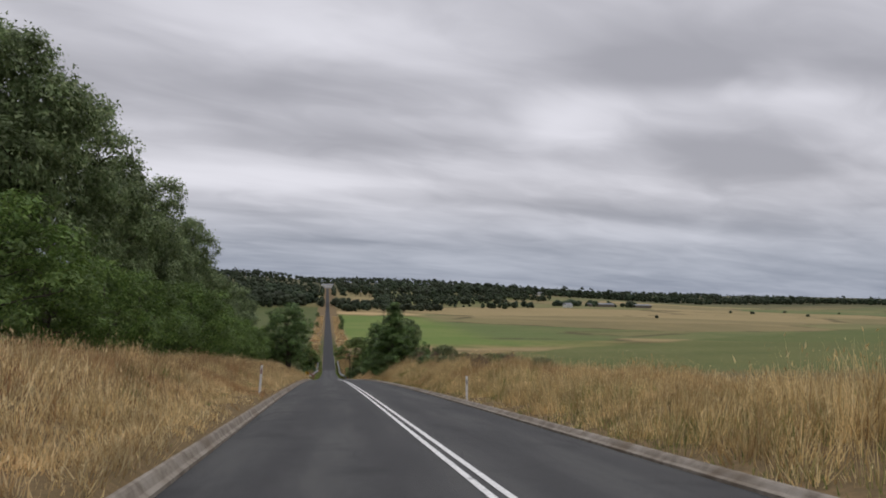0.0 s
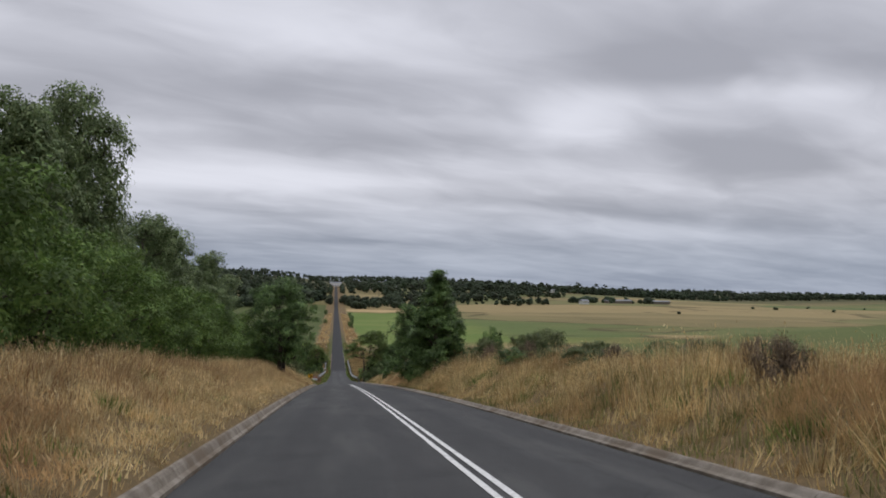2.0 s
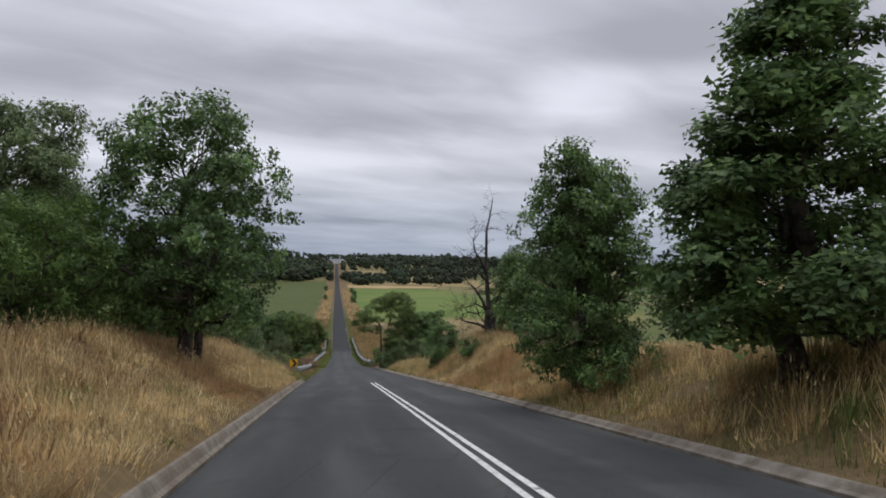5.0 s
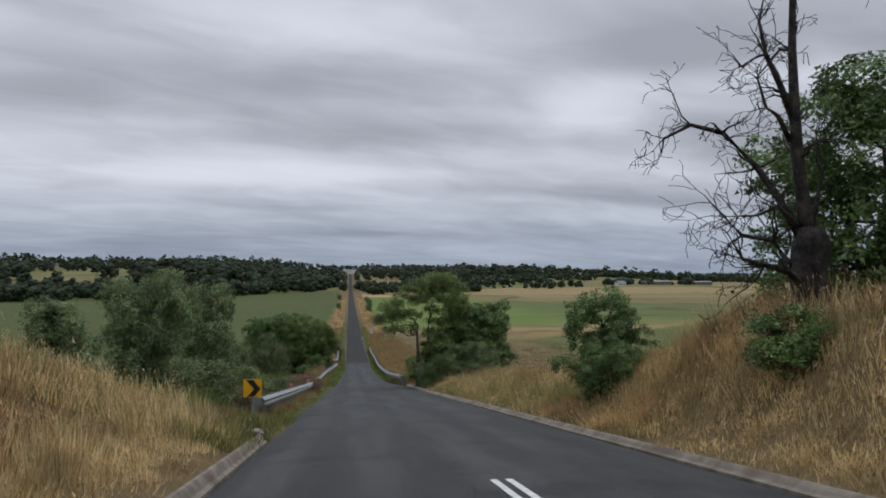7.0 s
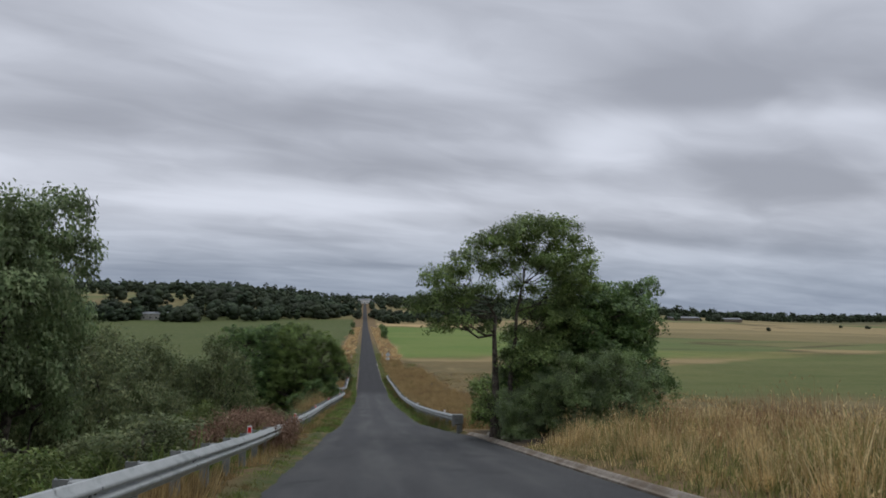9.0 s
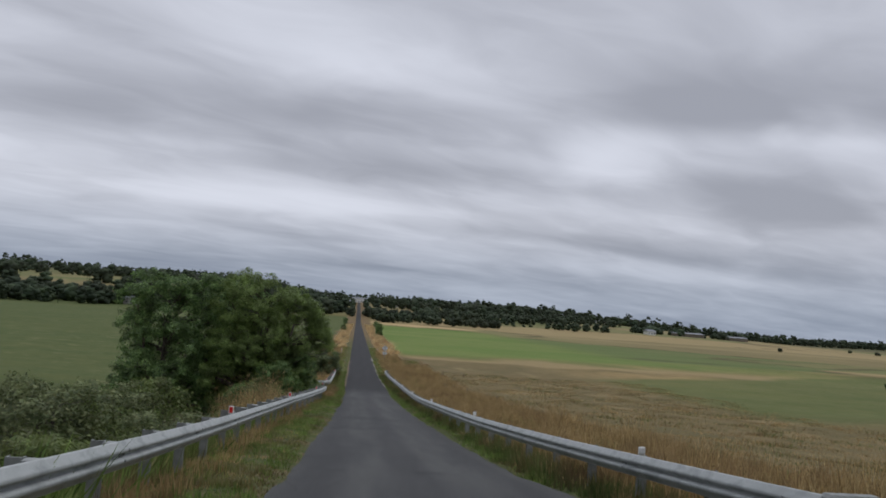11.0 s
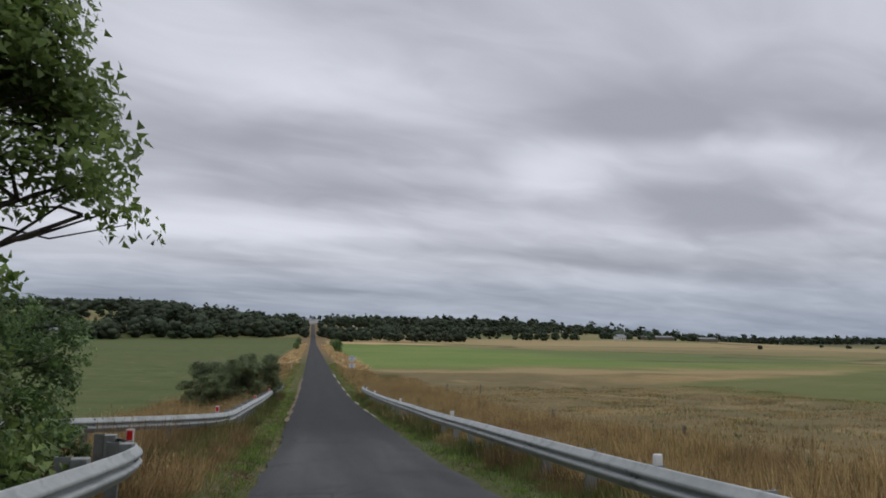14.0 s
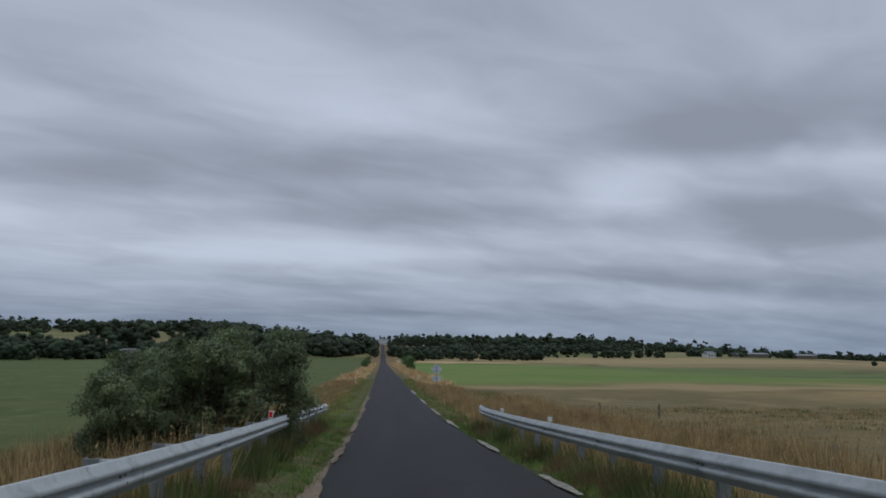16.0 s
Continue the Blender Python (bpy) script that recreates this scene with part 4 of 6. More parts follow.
def make_tree(name, seed, blobs, trunks, leaf_mat, n_twigs, per, size, spread, aspect=2.6, droop=0.3, shell=0.7, bark=None, limb=0.35, twigs=4):
    """A tree at the origin. blobs: lobes of the crown; trunks: (base x, y, radius, top x, y, z)."""
    rng = np.random.default_rng(seed)
    root = empty(name, 0, 0, 0)
    wood = Wood()
    tw, kk, dd = twig_points(rng, blobs, n_twigs, shell)
    tops = []
    for bx, by, r, tx, ty, tz in trunks:
        pts = bend(rng, (bx, by, -0.35), (tx, ty, tz), 6, 0.014)
        wood.add(pts, [r * (1.35 - 0.2 * k if k == 0 else 1.05 - 0.13 * k) for k in range(7)], 8)
        tops += [(pts[k], r * (1.05 - 0.13 * k)) for k in (2, 3, 4, 5, 6)]
    for i, bl in enumerate(blobs):
        a, r = min(tops, key=lambda q: (Vector(q[0]) - Vector(bl[:3])).length + (1.5 if q[0][2] > bl[2] else 0))
        mid = tuple(bl[:3])
        rr = max(r * limb * 1.5, 0.02)
        pts = bend(rng, a, mid, 4, 0.06)
        wood.add(pts, [rr * (1 - 0.16 * k) for k in range(5)], 5)
        own = np.where(kk == i)[0]
        for j in own[:twigs]:
            o = pts[2 + j % 3]
            wood.add(bend(rng, o, tw[j], 3, 0.07), [rr * 0.42, rr * 0.32, rr * 0.2, 0.006], 3)
    link_mesh("trunk", wood.v, wood.f, bark or BARK, root, smooth_faces=True)
    sp = spread * (0.7 + 0.6 * rng.random(len(tw)))
    v, l, s = leaves(rng, tw, dd, sp, per, size, aspect, droop)
    ob = new("crown", raw_mesh("crown", v, l, s, leaf_mat))
    ob.parent = root
    return root


def lobes(seed, n, cx, cy, z0, z1, rad, size, taper=0.0):
    """Random crown lobes within a height band; taper > 0 narrows towards the top."""
    rng = np.random.default_rng(seed)
    out = []
    for k in range(n):
        t = (k + 0.5) / n
        z = z0 + (z1 - z0) * t
        rr = rad * (1 - taper * t) * (0.35 + 0.65 * rng.random()) * (math.sin(math.pi * min(max(0.12 + 0.8 * t, 0), 1)) ** 0.5 if taper == 0 else 1)
        w = 2.4 * k + rng.random()
        s = size * (1 - 0.45 * taper * t) * (0.75 + 0.5 * rng.random())
        out.append((cx + math.cos(w) * rr, cy + math.sin(w) * rr, z, s, s, s * 0.8))
    return out


def place(proto, x, y, s, sz, rz, label, category="tree", group="", sink=0.1):
    m = pose(x, y, float(ground_z(x, y)) - sink, 0, 0, rz) @ Matrix.Diagonal((s, s, sz, 1))
    ob = copy_thing(proto, m)
    tagged(ob, label, category, group)
    return ob


def retire(*protos):
    for p in protos:
        for o in [*p.children_recursive, p]:
            bpy.data.objects.remove(o)


def cone_lobes(seed, n, z0, z1, rad, size):
    """Lobes of a conical crown: full below, pointed above."""
    rng = np.random.default_rng(seed)
    out = []
    for k in range(n):
        t = (k + 0.5) / n
        rr = rad * (1 - t ** 1.25) * (0.75 + 0.35 * rng.random())
        w, q = 2.4 * k + 0.8 * rng.random(), size * (1 - 0.62 * t) * (0.8 + 0.4 * rng.random())
        out.append((math.cos(w) * rr, math.sin(w) * rr, z0 + (z1 - z0) * t + 0.2 * (rng.random() - 0.5), q, q, q * 0.85))
    return out


# unit trees, about 8 m high, or 4 m for shrubs
EUCA_A = make_tree("eucalypt_tree", 21, lobes(1, 30, 0, 0, 2.6, 7.5, 2.3, 0.8), [(0, 0, 0.22, 0.3, 0.1, 6.6), (0.3, 0.2, 0.14, -0.9, 0.6, 5.5)], LEAF_EUCA, 900, 36, 0.125, 0.27, 3.2, 0.6, shell=0.62)
EUCA_B = make_tree("eucalypt_tree", 22, lobes(2, 24, 0, 0, 2.4, 7.5, 1.7, 0.72), [(0, 0, 0.18, -0.2, 0.2, 6.9)], LEAF_EUCA, 740, 36, 0.125, 0.27, 3.2, 0.6, shell=0.62)
WATTLE = make_tree("wattle_shrub", 23, lobes(3, 22, 0, 0, 0.5, 3.3, 1.7, 0.6), [(0, 0, 0.09, 0.2, 0, 2.8), (0.2, -0.2, 0.07, -0.8, 0.4, 2.4), (-0.2, 0.2, 0.07, 0.8, -0.5, 2.3)], LEAF_WATTLE, 360, 36, 0.102, 0.22, 3.2, 0.5)
ROUND = make_tree("round_tree", 24, lobes(4, 32, 0, 0, 0.9, 6.5, 2.6, 0.85), [(0, 0, 0.22, 0.1, 0.2, 4.8), (0.25, 0, 0.14, 1.0, -0.4, 4.0)], LEAF_DARK, 720, 56, 0.105, 0.24, 2.6, 0.2)
OLIVE_BUSH = make_tree("round_bush", 24, lobes(21, 30, 0, 0, 0.7, 6.4, 2.5, 0.8) + lobes(22, 12, 0, 0, 0.3, 1.6, 2.7, 0.7), [(0, 0, 0.16, 0.1, 0.2, 5.0), (0.25, 0, 0.12, 1.2, -0.4, 4.4), (-0.2, 0.1, 0.12, -1.3, 0.3, 4.2), (0.1, -0.2, 0.1, 0.2, -1.3, 3.8)], LEAF_GREYGREEN, 900, 56, 0.15, 0.36, 4.2, -0.9, shell=0.5, twigs=6)
CONE = make_tree("conical_tree", 25, cone_lobes(5, 54, 0.8, 8.0, 1.35, 0.62), [(0, 0, 0.16, 0, 0, 7.3), (0.3, -0.3, 0.08, 0.9, -0.7, 2.6)], LEAF_DARK, 800, 60, 0.10, 0.22, 2.6, 0.1)
SPREAD_LOBES = [(-2.5, -0.4, 4.9, 0.8, 0.8, 0.45), (-2.9, 0.2, 4.7, 0.5, 0.6, 0.35), (-2.0, -0.6, 5.7, 0.95, 0.95, 0.5), (-1.2, -0.8, 6.2, 1.0, 1.0, 0.55), (-1.6, 0.6, 5.1, 0.8, 0.8, 0.4), (-1.5, -0.5, 4.2, 0.6, 0.6, 0.3), (-2.2, -0.2, 4.1, 0.5, 0.5, 0.28), (-0.6, -0.9, 5.2, 0.7, 0.7, 0.35),
                (-0.3, -0.4, 6.9, 1.0, 1.0, 0.5), (0.5, -0.9, 7.2, 1.0, 1.0, 0.5), (1.3, -0.5, 7.6, 1.0, 1.0, 0.5), (2.1, -0.7, 7.5, 0.95, 0.95, 0.5), (2.7, -0.2, 7.0, 0.9, 0.9, 0.5), (3.1, -0.4, 6.4, 0.8, 0.8, 0.5), (2.6, -0.8, 6.0, 0.8, 0.8, 0.45), (1.8, -0.9, 6.3, 0.7, 0.7, 0.35)]
SPREAD_LOBES += [(1.2, 0.6, 6.6, 0.9, 0.9, 0.5), (0.2, 0.7, 6.1, 0.9, 0.9, 0.45), (3.2, 0.3, 5.6, 0.8, 0.8, 0.5), (2.3, 0.2, 5.2, 0.8, 0.8, 0.45), (1.4, 0.5, 4.6, 0.8, 0.8, 0.5), (-0.3, 0.4, 4.1, 0.45, 0.45, 0.3), (0.9, -0.2, 5.4, 0.6, 0.6, 0.3), (1.0, 0.4, 3.7, 0.8, 0.8, 0.5), (1.5, -0.2, 2.8, 0.9, 0.9, 0.6), (2.2, 0.4, 3.6, 0.9, 0.9, 0.6), (0.9, 0.6, 2.2, 0.7, 0.7, 0.5), (0.5, 0.5, 1.3, 0.7, 0.7, 0.5), (2.4, 0.0, 4.4, 0.9, 0.9, 0.55), (-0.5, 0.6, 0.8, 0.5, 0.5, 0.5), (-0.4, 0.5, 1.7, 0.45, 0.45, 0.5), (0.5, -0.4, 2.9, 0.5, 0.45, 0.4), (-0.3, -0.3, 1.2, 0.5, 0.4, 0.5)]
SPREAD = make_tree("spreading_tree", 26, SPREAD_LOBES, [(0, 0, 0.2, -0.05, 0.0, 4.5), (0.12, 0.08, 0.13, 1.0, 0.0, 5.7)], LEAF_MID, 1050, 56, 0.085, 0.23, 2.8, 0.25, shell=0.6, limb=0.4, twigs=14)
FIRTREE = make_tree("dense_tree", 27, lobes(6, 36, 0, 0, 0.7, 6.5, 2.3, 0.85, 0.45), [(0, 0, 0.2, 0.1, 0.1, 5.8)], LEAF_DARK, 720, 56, 0.105, 0.24, 2.6, 0.2)
OLIVE = make_tree("olive_bush", 33, lobes(12, 24, 0, 0, 0.6, 3.4, 1.7, 0.62), [(0, 0, 0.09, 0.2, 0, 2.8), (0.2, -0.2, 0.07, -0.8, 0.4, 2.4)], LEAF_OLIVE, 370, 38, 0.098, 0.22, 3.0, 0.4)
SAGE = make_tree("sage_bush", 37, lobes(16, 20, 0, 0, 0.8, 3.3, 1.6, 0.62) + lobes(17, 10, 0, 0, 0.2, 0.9, 1.9, 0.6), [(0, 0, 0.08, 0.2, 0, 2.6), (0.2, -0.2, 0.06, -0.8, 0.4, 2.3)], LEAF_SAGE, 400, 56, 0.10, 0.24, 4.5, -0.5)
GIANT = make_tree("large_tree", 31, lobes(10, 46, 0, 0, 1.2, 9.2, 3.4, 1.05, 0.25), [(0, 0, 0.3, 0.2, 0.2, 7.8), (0.4, 0, 0.2, 1.6, -0.6, 6.4)], LEAF_DARK, 1150, 62, 0.105, 0.26, 2.4, 0.25)
BOUGH = make_tree("large_tree", 35, lobes(14, 48, -0.7, 0, 1.0, 9.2, 3.0, 1.08) + [(1.8, -0.4, 8.2, 1.0, 1.0, 0.8), (2.6, 0.1, 7.2, 1.0, 1.0, 0.75), (3.2, 0.2, 6.6, 0.85, 0.85, 0.6), (3.0, 0.3, 6.9, 0.8, 0.8, 0.6), (3.4, 0.1, 6.0, 0.8, 0.8, 0.55), (3.7, 0.3, 5.8, 0.55, 0.6, 0.45), (2.9, 0.9, 6.1, 0.8, 0.8, 0.55), (3.5, 0.8, 5.9, 0.6, 0.6, 0.45), (2.4, -0.2, 7.6, 0.9, 0.9, 0.7), (2.7, -0.3, 5.4, 0.7, 0.7, 0.5), (3.2, 0.2, 6.5, 0.8, 0.8, 0.6), (3.3, 0.4, 6.1, 0.8, 0.8, 0.5), (2.8, 0.1, 7.2, 0.85, 0.85, 0.6), (2.3, 0.4, 4.6, 0.75, 0.8, 0.6), (2.5, -0.5, 3.4, 0.85, 0.85, 0.7), (2.9, 0.3, 2.3, 0.9, 0.9, 0.7), (3.3, -0.2, 1.3, 0.8, 0.8, 0.65), (2.6, 0.9, 0.9, 0.8, 0.8, 0.6), (3.9, 0.7, 5.5, 0.6, 0.6, 0.5), (3.9, 1.2, 5.0, 0.5, 0.5, 0.4), (1.2, -0.2, 7.2, 1.0, 1.0, 0.8), (1.5, 0.4, 6.1, 1.0, 1.0, 0.8), (1.4, -0.3, 5.0, 1.0, 1.0, 0.8), (1.7, 0.2, 4.0, 0.9, 0.9, 0.7), (3.6, 0.5, 5.0, 0.6, 0.6, 0.45), (2.9, 0.9, 4.4, 0.7, 0.7, 0.5), (2.5, 1.1, 3.7, 0.75, 0.75, 0.6), (2.8, 1.3, 3.1, 0.75, 0.75, 0.6), (3.0, 1.5, 2.5, 0.7, 0.7, 0.6)],
                  [(0, 0, 0.3, 0.2, 0.2, 7.8), (0.4, 0, 0.2, 1.8, -0.3, 6.6)], LEAF_BOUGH, 1800, 80, 0.08, 0.22, 2.6, 0.25, shell=0.6, twigs=6)
SHRUB = make_tree("shrub", 28, lobes(7, 18, 0, 0, 0.3, 1.8, 1.15, 0.42), [(0, 0, 0.05, 0.2, 0, 1.4), (0.1, 0, 0.04, -0.5, 0.3, 1.2)], LEAF_OLIVE, 220, 26, 0.085, 0.15, 3.2, 0.2, twigs=1)
SHRUB_DARK = make_tree("shrub", 29, lobes(8, 18, 0, 0, 0.3, 1.9, 1.15, 0.45), [(0, 0, 0.05, 0.2, 0, 1.4), (0.1, 0, 0.04, -0.5, 0.3, 1.2)], LEAF_DARK, 230, 32, 0.08, 0.16, 2.6, 0.1, twigs=1)
BRACKEN = make_tree("bracken", 30, lobes(9, 14, 0, 0, 0.1, 0.7, 1.0, 0.3), [(0, 0, 0.02, 0.1, 0, 0.5)], DEADBUSH, 200, 38, 0.085, 0.17, 9.0, 0.4, twigs=1)

DEADFERN = make_tree("bracken", 42, lobes(23, 16, 0, 0, 0.1, 0.72, 1.0, 0.32), [(0, 0, 0.02, 0.1, 0, 0.5)], FERN, 260, 64, 0.075, 0.2, 7.0, 0.6, twigs=2)
WATTLE_LOW = make_tree("wattle_shrub", 43, lobes(24, 16, 0, 0, 0.4, 3.0, 1.7, 0.62), [(0, 0, 0.09, 0.2, 0, 2.6), (0.2, -0.2, 0.07, -0.8, 0.4, 2.2)], LEAF_OLIVEGREEN, 190, 28, 0.15, 0.34, 3.4, 0.1, twigs=1)
OLIVE_LOW = make_tree("olive_bush", 44, lobes(25, 18, 0, 0, 0.6, 3.4, 1.7, 0.62), [(0, 0, 0.09, 0.2, 0, 2.8), (0.2, -0.2, 0.07, -0.8, 0.4, 2.4)], LEAF_OLIVE, 230, 30, 0.13, 0.3, 3.0, 0.2, twigs=2)

rng_t = np.random.default_rng(77)
E_LAB = "tall grey-green eucalypt with drooping leaves behind the bank"
W_LAB = "dense bright green wattle shrub at the edge of dry grass"
for x, y, s, sz, which in [(-13.0, 16, 1.2, 1.34, 1), (-12.2, 22, 1.2, 1.34, 0), (-12.6, 28, 1.2, 1.28, 0), (-12.0, 34, 1.15, 1.22, 1), (-12.2, 39.5, 1.1, 1.28, 0),
                           (-12.4, 43.8, 0.95, 1.12, 1), (-12.3, 50.8, 1.0, 1.14, 1), (-12.4, 55.6, 1.05, 1.38, 0), (-12.6, 61, 0.9, 0.85, 1), (-12.2, 65.6, 1.0, 1.04, 0),
                           (-12.0, 70.3, 0.95, 1.08, 1), (-12.3, 76, 0.95, 0.86, 0), (-11.8, 82.6, 0.95, 1.08, 1), (-12.2, 89.5, 1.0, 0.98, 0), (-13.0, 96, 0.95, 0.88, 1)]:
    place(EUCA_B if which else EUCA_A, x, y, s, sz, rng_t.random() * 360, E_LAB, "tree", "trees along the bank")
for k, y in enumerate(np.arange(16, 94, 4.0)):
    s = 0.95 + 0.35 * rng_t.random()
    place(WATTLE, -9.3 - 0.9 * rng_t.random(), y, s, s * (0.82 + 0.2 * rng_t.random()), rng_t.random() * 360, W_LAB, "shrub", "shrubs along the bank")
place(ROUND, -6.3, 87.0, 1.08, 1.12, 40, "round dark green tree at the road's edge", "tree")
place(SHRUB_DARK, -7.6, 92.0, 1.2, 1.1, 10, "low dark bush under a round tree", "bush")
place(SHRUB_DARK, -8.0, 97.0, 1.2, 1.1, 100, "low dark bush under a round tree", "bush")
place(CONE, 5.35, 75.0, 1.32, 0.92, 20, "conical dark green tree with a pointed top", "tree")
place(FIRTREE, 4.4, 82.5, 0.84, 0.92, 80, "broad dark tree beside a conical one", "tree")
place(ROUND, 8.9, 104.8, 0.92, 0.83, 200, "leafy green tree beside a dead one", "tree", sink=0.35)
place(GIANT, 9.3, 97.6, 0.5, 0.6, 120, "tall dark tree on the roadside bank", "tree")
place(EUCA_B, 9.9, 99.2, 0.75, 0.84, 220, "tall dark tree on the roadside bank", "tree")
place(ROUND, 4.9, 110.2, 0.46, 0.47, 0, "bushy green shrub in straw-coloured grass", "shrub", sink=0.5)
place(ROUND, 4.5, 108.4, 0.3, 0.27, 130, "low dark shrub at the foot of a bushy one", "shrub", sink=0.3)
place(SHRUB_DARK, 5.1, 102.2, 0.64, 0.52, 70, "low green shrub on the bank", "shrub")
for x, y, sx, sz, rz in [(6.9, 95.2, 0.8, 1.7, 30), (7.8, 96.8, 0.9, 1.9, 110), (7.4, 93.2, 0.8, 1.5, 200), (8.6, 94.6, 0.9, 1.8, 290)]:
    place(BRACKEN, x, y, sx, sz, rz, "tall brown bracken on the roadside bank", "bush", "bracken on the bank")
place(BRACKEN, 6.6, 37.4, 0.55, 1.05, 40, "dark brown dead bush in tall grass", "bush")
place(SHRUB_DARK, 7.6, 67.0, 0.5, 1.15, 30, "small upright shrub on the bank", "shrub")
for k in range(14):
    x, y = 6.4 + 3.6 * rng_t.random(), 36 + 3.1 * k
    kind = (SHRUB, SHRUB_DARK)[k % 2]
    place(kind, x, y, 0.45 + 0.3 * rng_t.random(), 0.32 + 0.2 * rng_t.random(), rng_t.random() * 360, ("low olive shrub in tall grass", "low green shrub in tall grass")[k % 2], "shrub", "undergrowth on the bank")
for k in range(30):
    x, y = (7.2 if k < 11 else 6.4) + 3.4 * rng_t.random(), 44 + 1.15 * k
    place(BRACKEN if k % 3 == 0 else SHRUB, x, y, 0.55 + 0.3 * rng_t.random(), (0.40 if y < 56 else 0.72) + 0.2 * rng_t.random() + (0.6 if k % 3 == 0 else 0), rng_t.random() * 360, "brown bracken on top of the bank" if k % 3 == 0 else "low olive scrub on top of the bank", "shrub", "scrub on the bank")
place(SPREAD, 3.2, 144.9, 1.0, 1.05, 0, "spreading tree with open crown and bare stems", "tree")
place(SHRUB_DARK, 4.7, 150.6, 0.95, 1.3, 60, "low dark bush behind a spreading tree", "bush")
place(FIRTREE, 4.75, 147.2, 0.6, 0.56, 130, "low dark foliage round the stems of a spreading tree", "bush")
place(FIRTREE, 9.3, 147.0, 0.68, 0.9, 210, "dense dark tree beside a spreading one", "tree")
place(FIRTREE, 7.3, 146.5, 1.15, 0.9, 30, "dense dark tree beside a spreading one", "tree")
for x, y, sx, sz, rz in [(3.7, 143.3, 0.5, 0.52, 310), (4.9, 143.6, 0.6, 0.64, 50), (5.8, 143.0, 0.72, 0.78, 150), (7.2, 142.6, 0.72, 0.8, 250)]:
    place(SAGE, x, y, sx, sz, rz, "rounded grey-green bush at the foot of a tree", "bush", "bushes under the tree")
place(OLIVE, -8.3, 151.0, 0.9, 1.6, 70, "tall olive green bush in the gully", "bush")
place(OLIVE, -13.6, 148.5, 1.2, 1.85, 190, "olive brown bush in the gully", "bush")
place(OLIVE, -12.2, 142.8, 0.9, 1.45, 90, "olive brown bush in the gully", "bush")
place(OLIVE, -14.6, 152.5, 1.3, 1.85, 270, "olive green bush in the gully", "bush")
place(OLIVE, -10.4, 143.0, 1.0, 1.5, 310, "olive green bush in the gully", "bush")
place(OLIVE, -11.8, 146.5, 1.15, 1.75, 170, "olive green bush in the gully", "bush")
place(EUCA_A, -10.8, 137.2, 0.85, 1.2, 110, "tall grey-green weeping tree in the gully", "tree")
place(OLIVE, -11.6, 160.0, 0.95, 1.5, 20, "olive green bush in the gully", "bush")
place(EUCA_A, -16.0, 149.0, 1.0, 1.5, 60, "grey-green weeping tree in the gully", "tree")
place(OLIVE, -14.5, 141.0, 1.5, 1.7, 120, "olive green bush in the gully", "bush")
place(EUCA_B, -16.5, 130.0, 1.0, 1.0, 220, "grey-green tree in the gully", "tree")
place(EUCA_A, -9.9, 121.6, 0.75, 0.98, 320, "grey-green tree in the gully", "tree")
for x, y, sx, sz, rz in [(-8.6, 123.0, 0.8, 0.75, 20), (-9.6, 134.0, 0.85, 0.8, 80), (-8.0, 130.0, 0.6, 0.55, 140), (-7.6, 143.5, 0.55, 0.55, 200), (-13.0, 131.0, 0.9, 1.0, 260), (-11.5, 137.5, 0.7, 0.8, 320)]:
    place(OLIVE, x, y, sx, sz, rz, "olive green bush in the gully", "bush", "bushes in the gully")
for k in range(18):
    x, y = -5.9 - 3.4 * rng_t.random(), 113 + 3.3 * k
    place(WATTLE_LOW if k % 3 else OLIVE_LOW, x, y, 0.5 + 0.25 * rng_t.random(), 0.4 + 0.2 * rng_t.random(), rng_t.random() * 360, "low bushy green shrub in the gully" if k % 3 else "low olive shrub in the gully", "shrub", "undergrowth in the gully")
for k in range(20):
    x, y = -10.5 - 13.5 * rng_t.random(), 139 + 2.4 * k
    place(OLIVE_LOW if k % 2 else WATTLE_LOW, x, y, 0.95 + 0.35 * rng_t.random(), 0.75 + 0.35 * rng_t.random(), rng_t.random() * 360, "low green bush in the gully undergrowth", "bush", "undergrowth in the gully")
for x, y, sx, sz, rz in [(-12.4, 124.5, 0.9, 1.25, 15), (-12.4, 156.5, 1.2, 1.8, 65), (-14.4, 160.5, 1.2, 1.85, 205), (-16.5, 166.0, 1.3, 1.8, 145), (-15.2, 125.0, 1.1, 1.15, 50), (-18.8, 128.5, 1.3, 1.3, 110), (-21.5, 134.0, 1.4, 1.3, 240), (-11.0, 129.5, 0.85, 1.2, 75), (-13.6, 134.5, 1.0, 1.5, 135), (-9.0, 145.5, 0.8, 1.05, 195), (-9.6, 155.5, 0.85, 1.1, 255), (-10.8, 150.0, 0.9, 1.3, 30)]:
    place(OLIVE, x, y, sx, sz, rz, "feathery olive green bush in the gully", "bush", "bushes in the gully")
for k in range(14):
    place(WATTLE_LOW, -6.6 - 2.6 * rng_t.random(), 124 + 2.6 * k, 0.42 + 0.2 * rng_t.random(), 0.34 + 0.14 * rng_t.random(), rng_t.random() * 360, "low bright green shrub behind the guard rail", "shrub", "green shrubs behind the rail")
for x, y, sx, sz, rz in [(-5.3, 138.7, 1.0, 1.35, 200), (-5.05, 140.3, 1.0, 1.4, 80), (-4.7, 141.7, 0.75, 1.25, 0)]:
    place(DEADFERN, x, y, sx, sz, rz, "red-brown dead bracken heaped over the guard rail", "bush", "dead bracken at the rail")
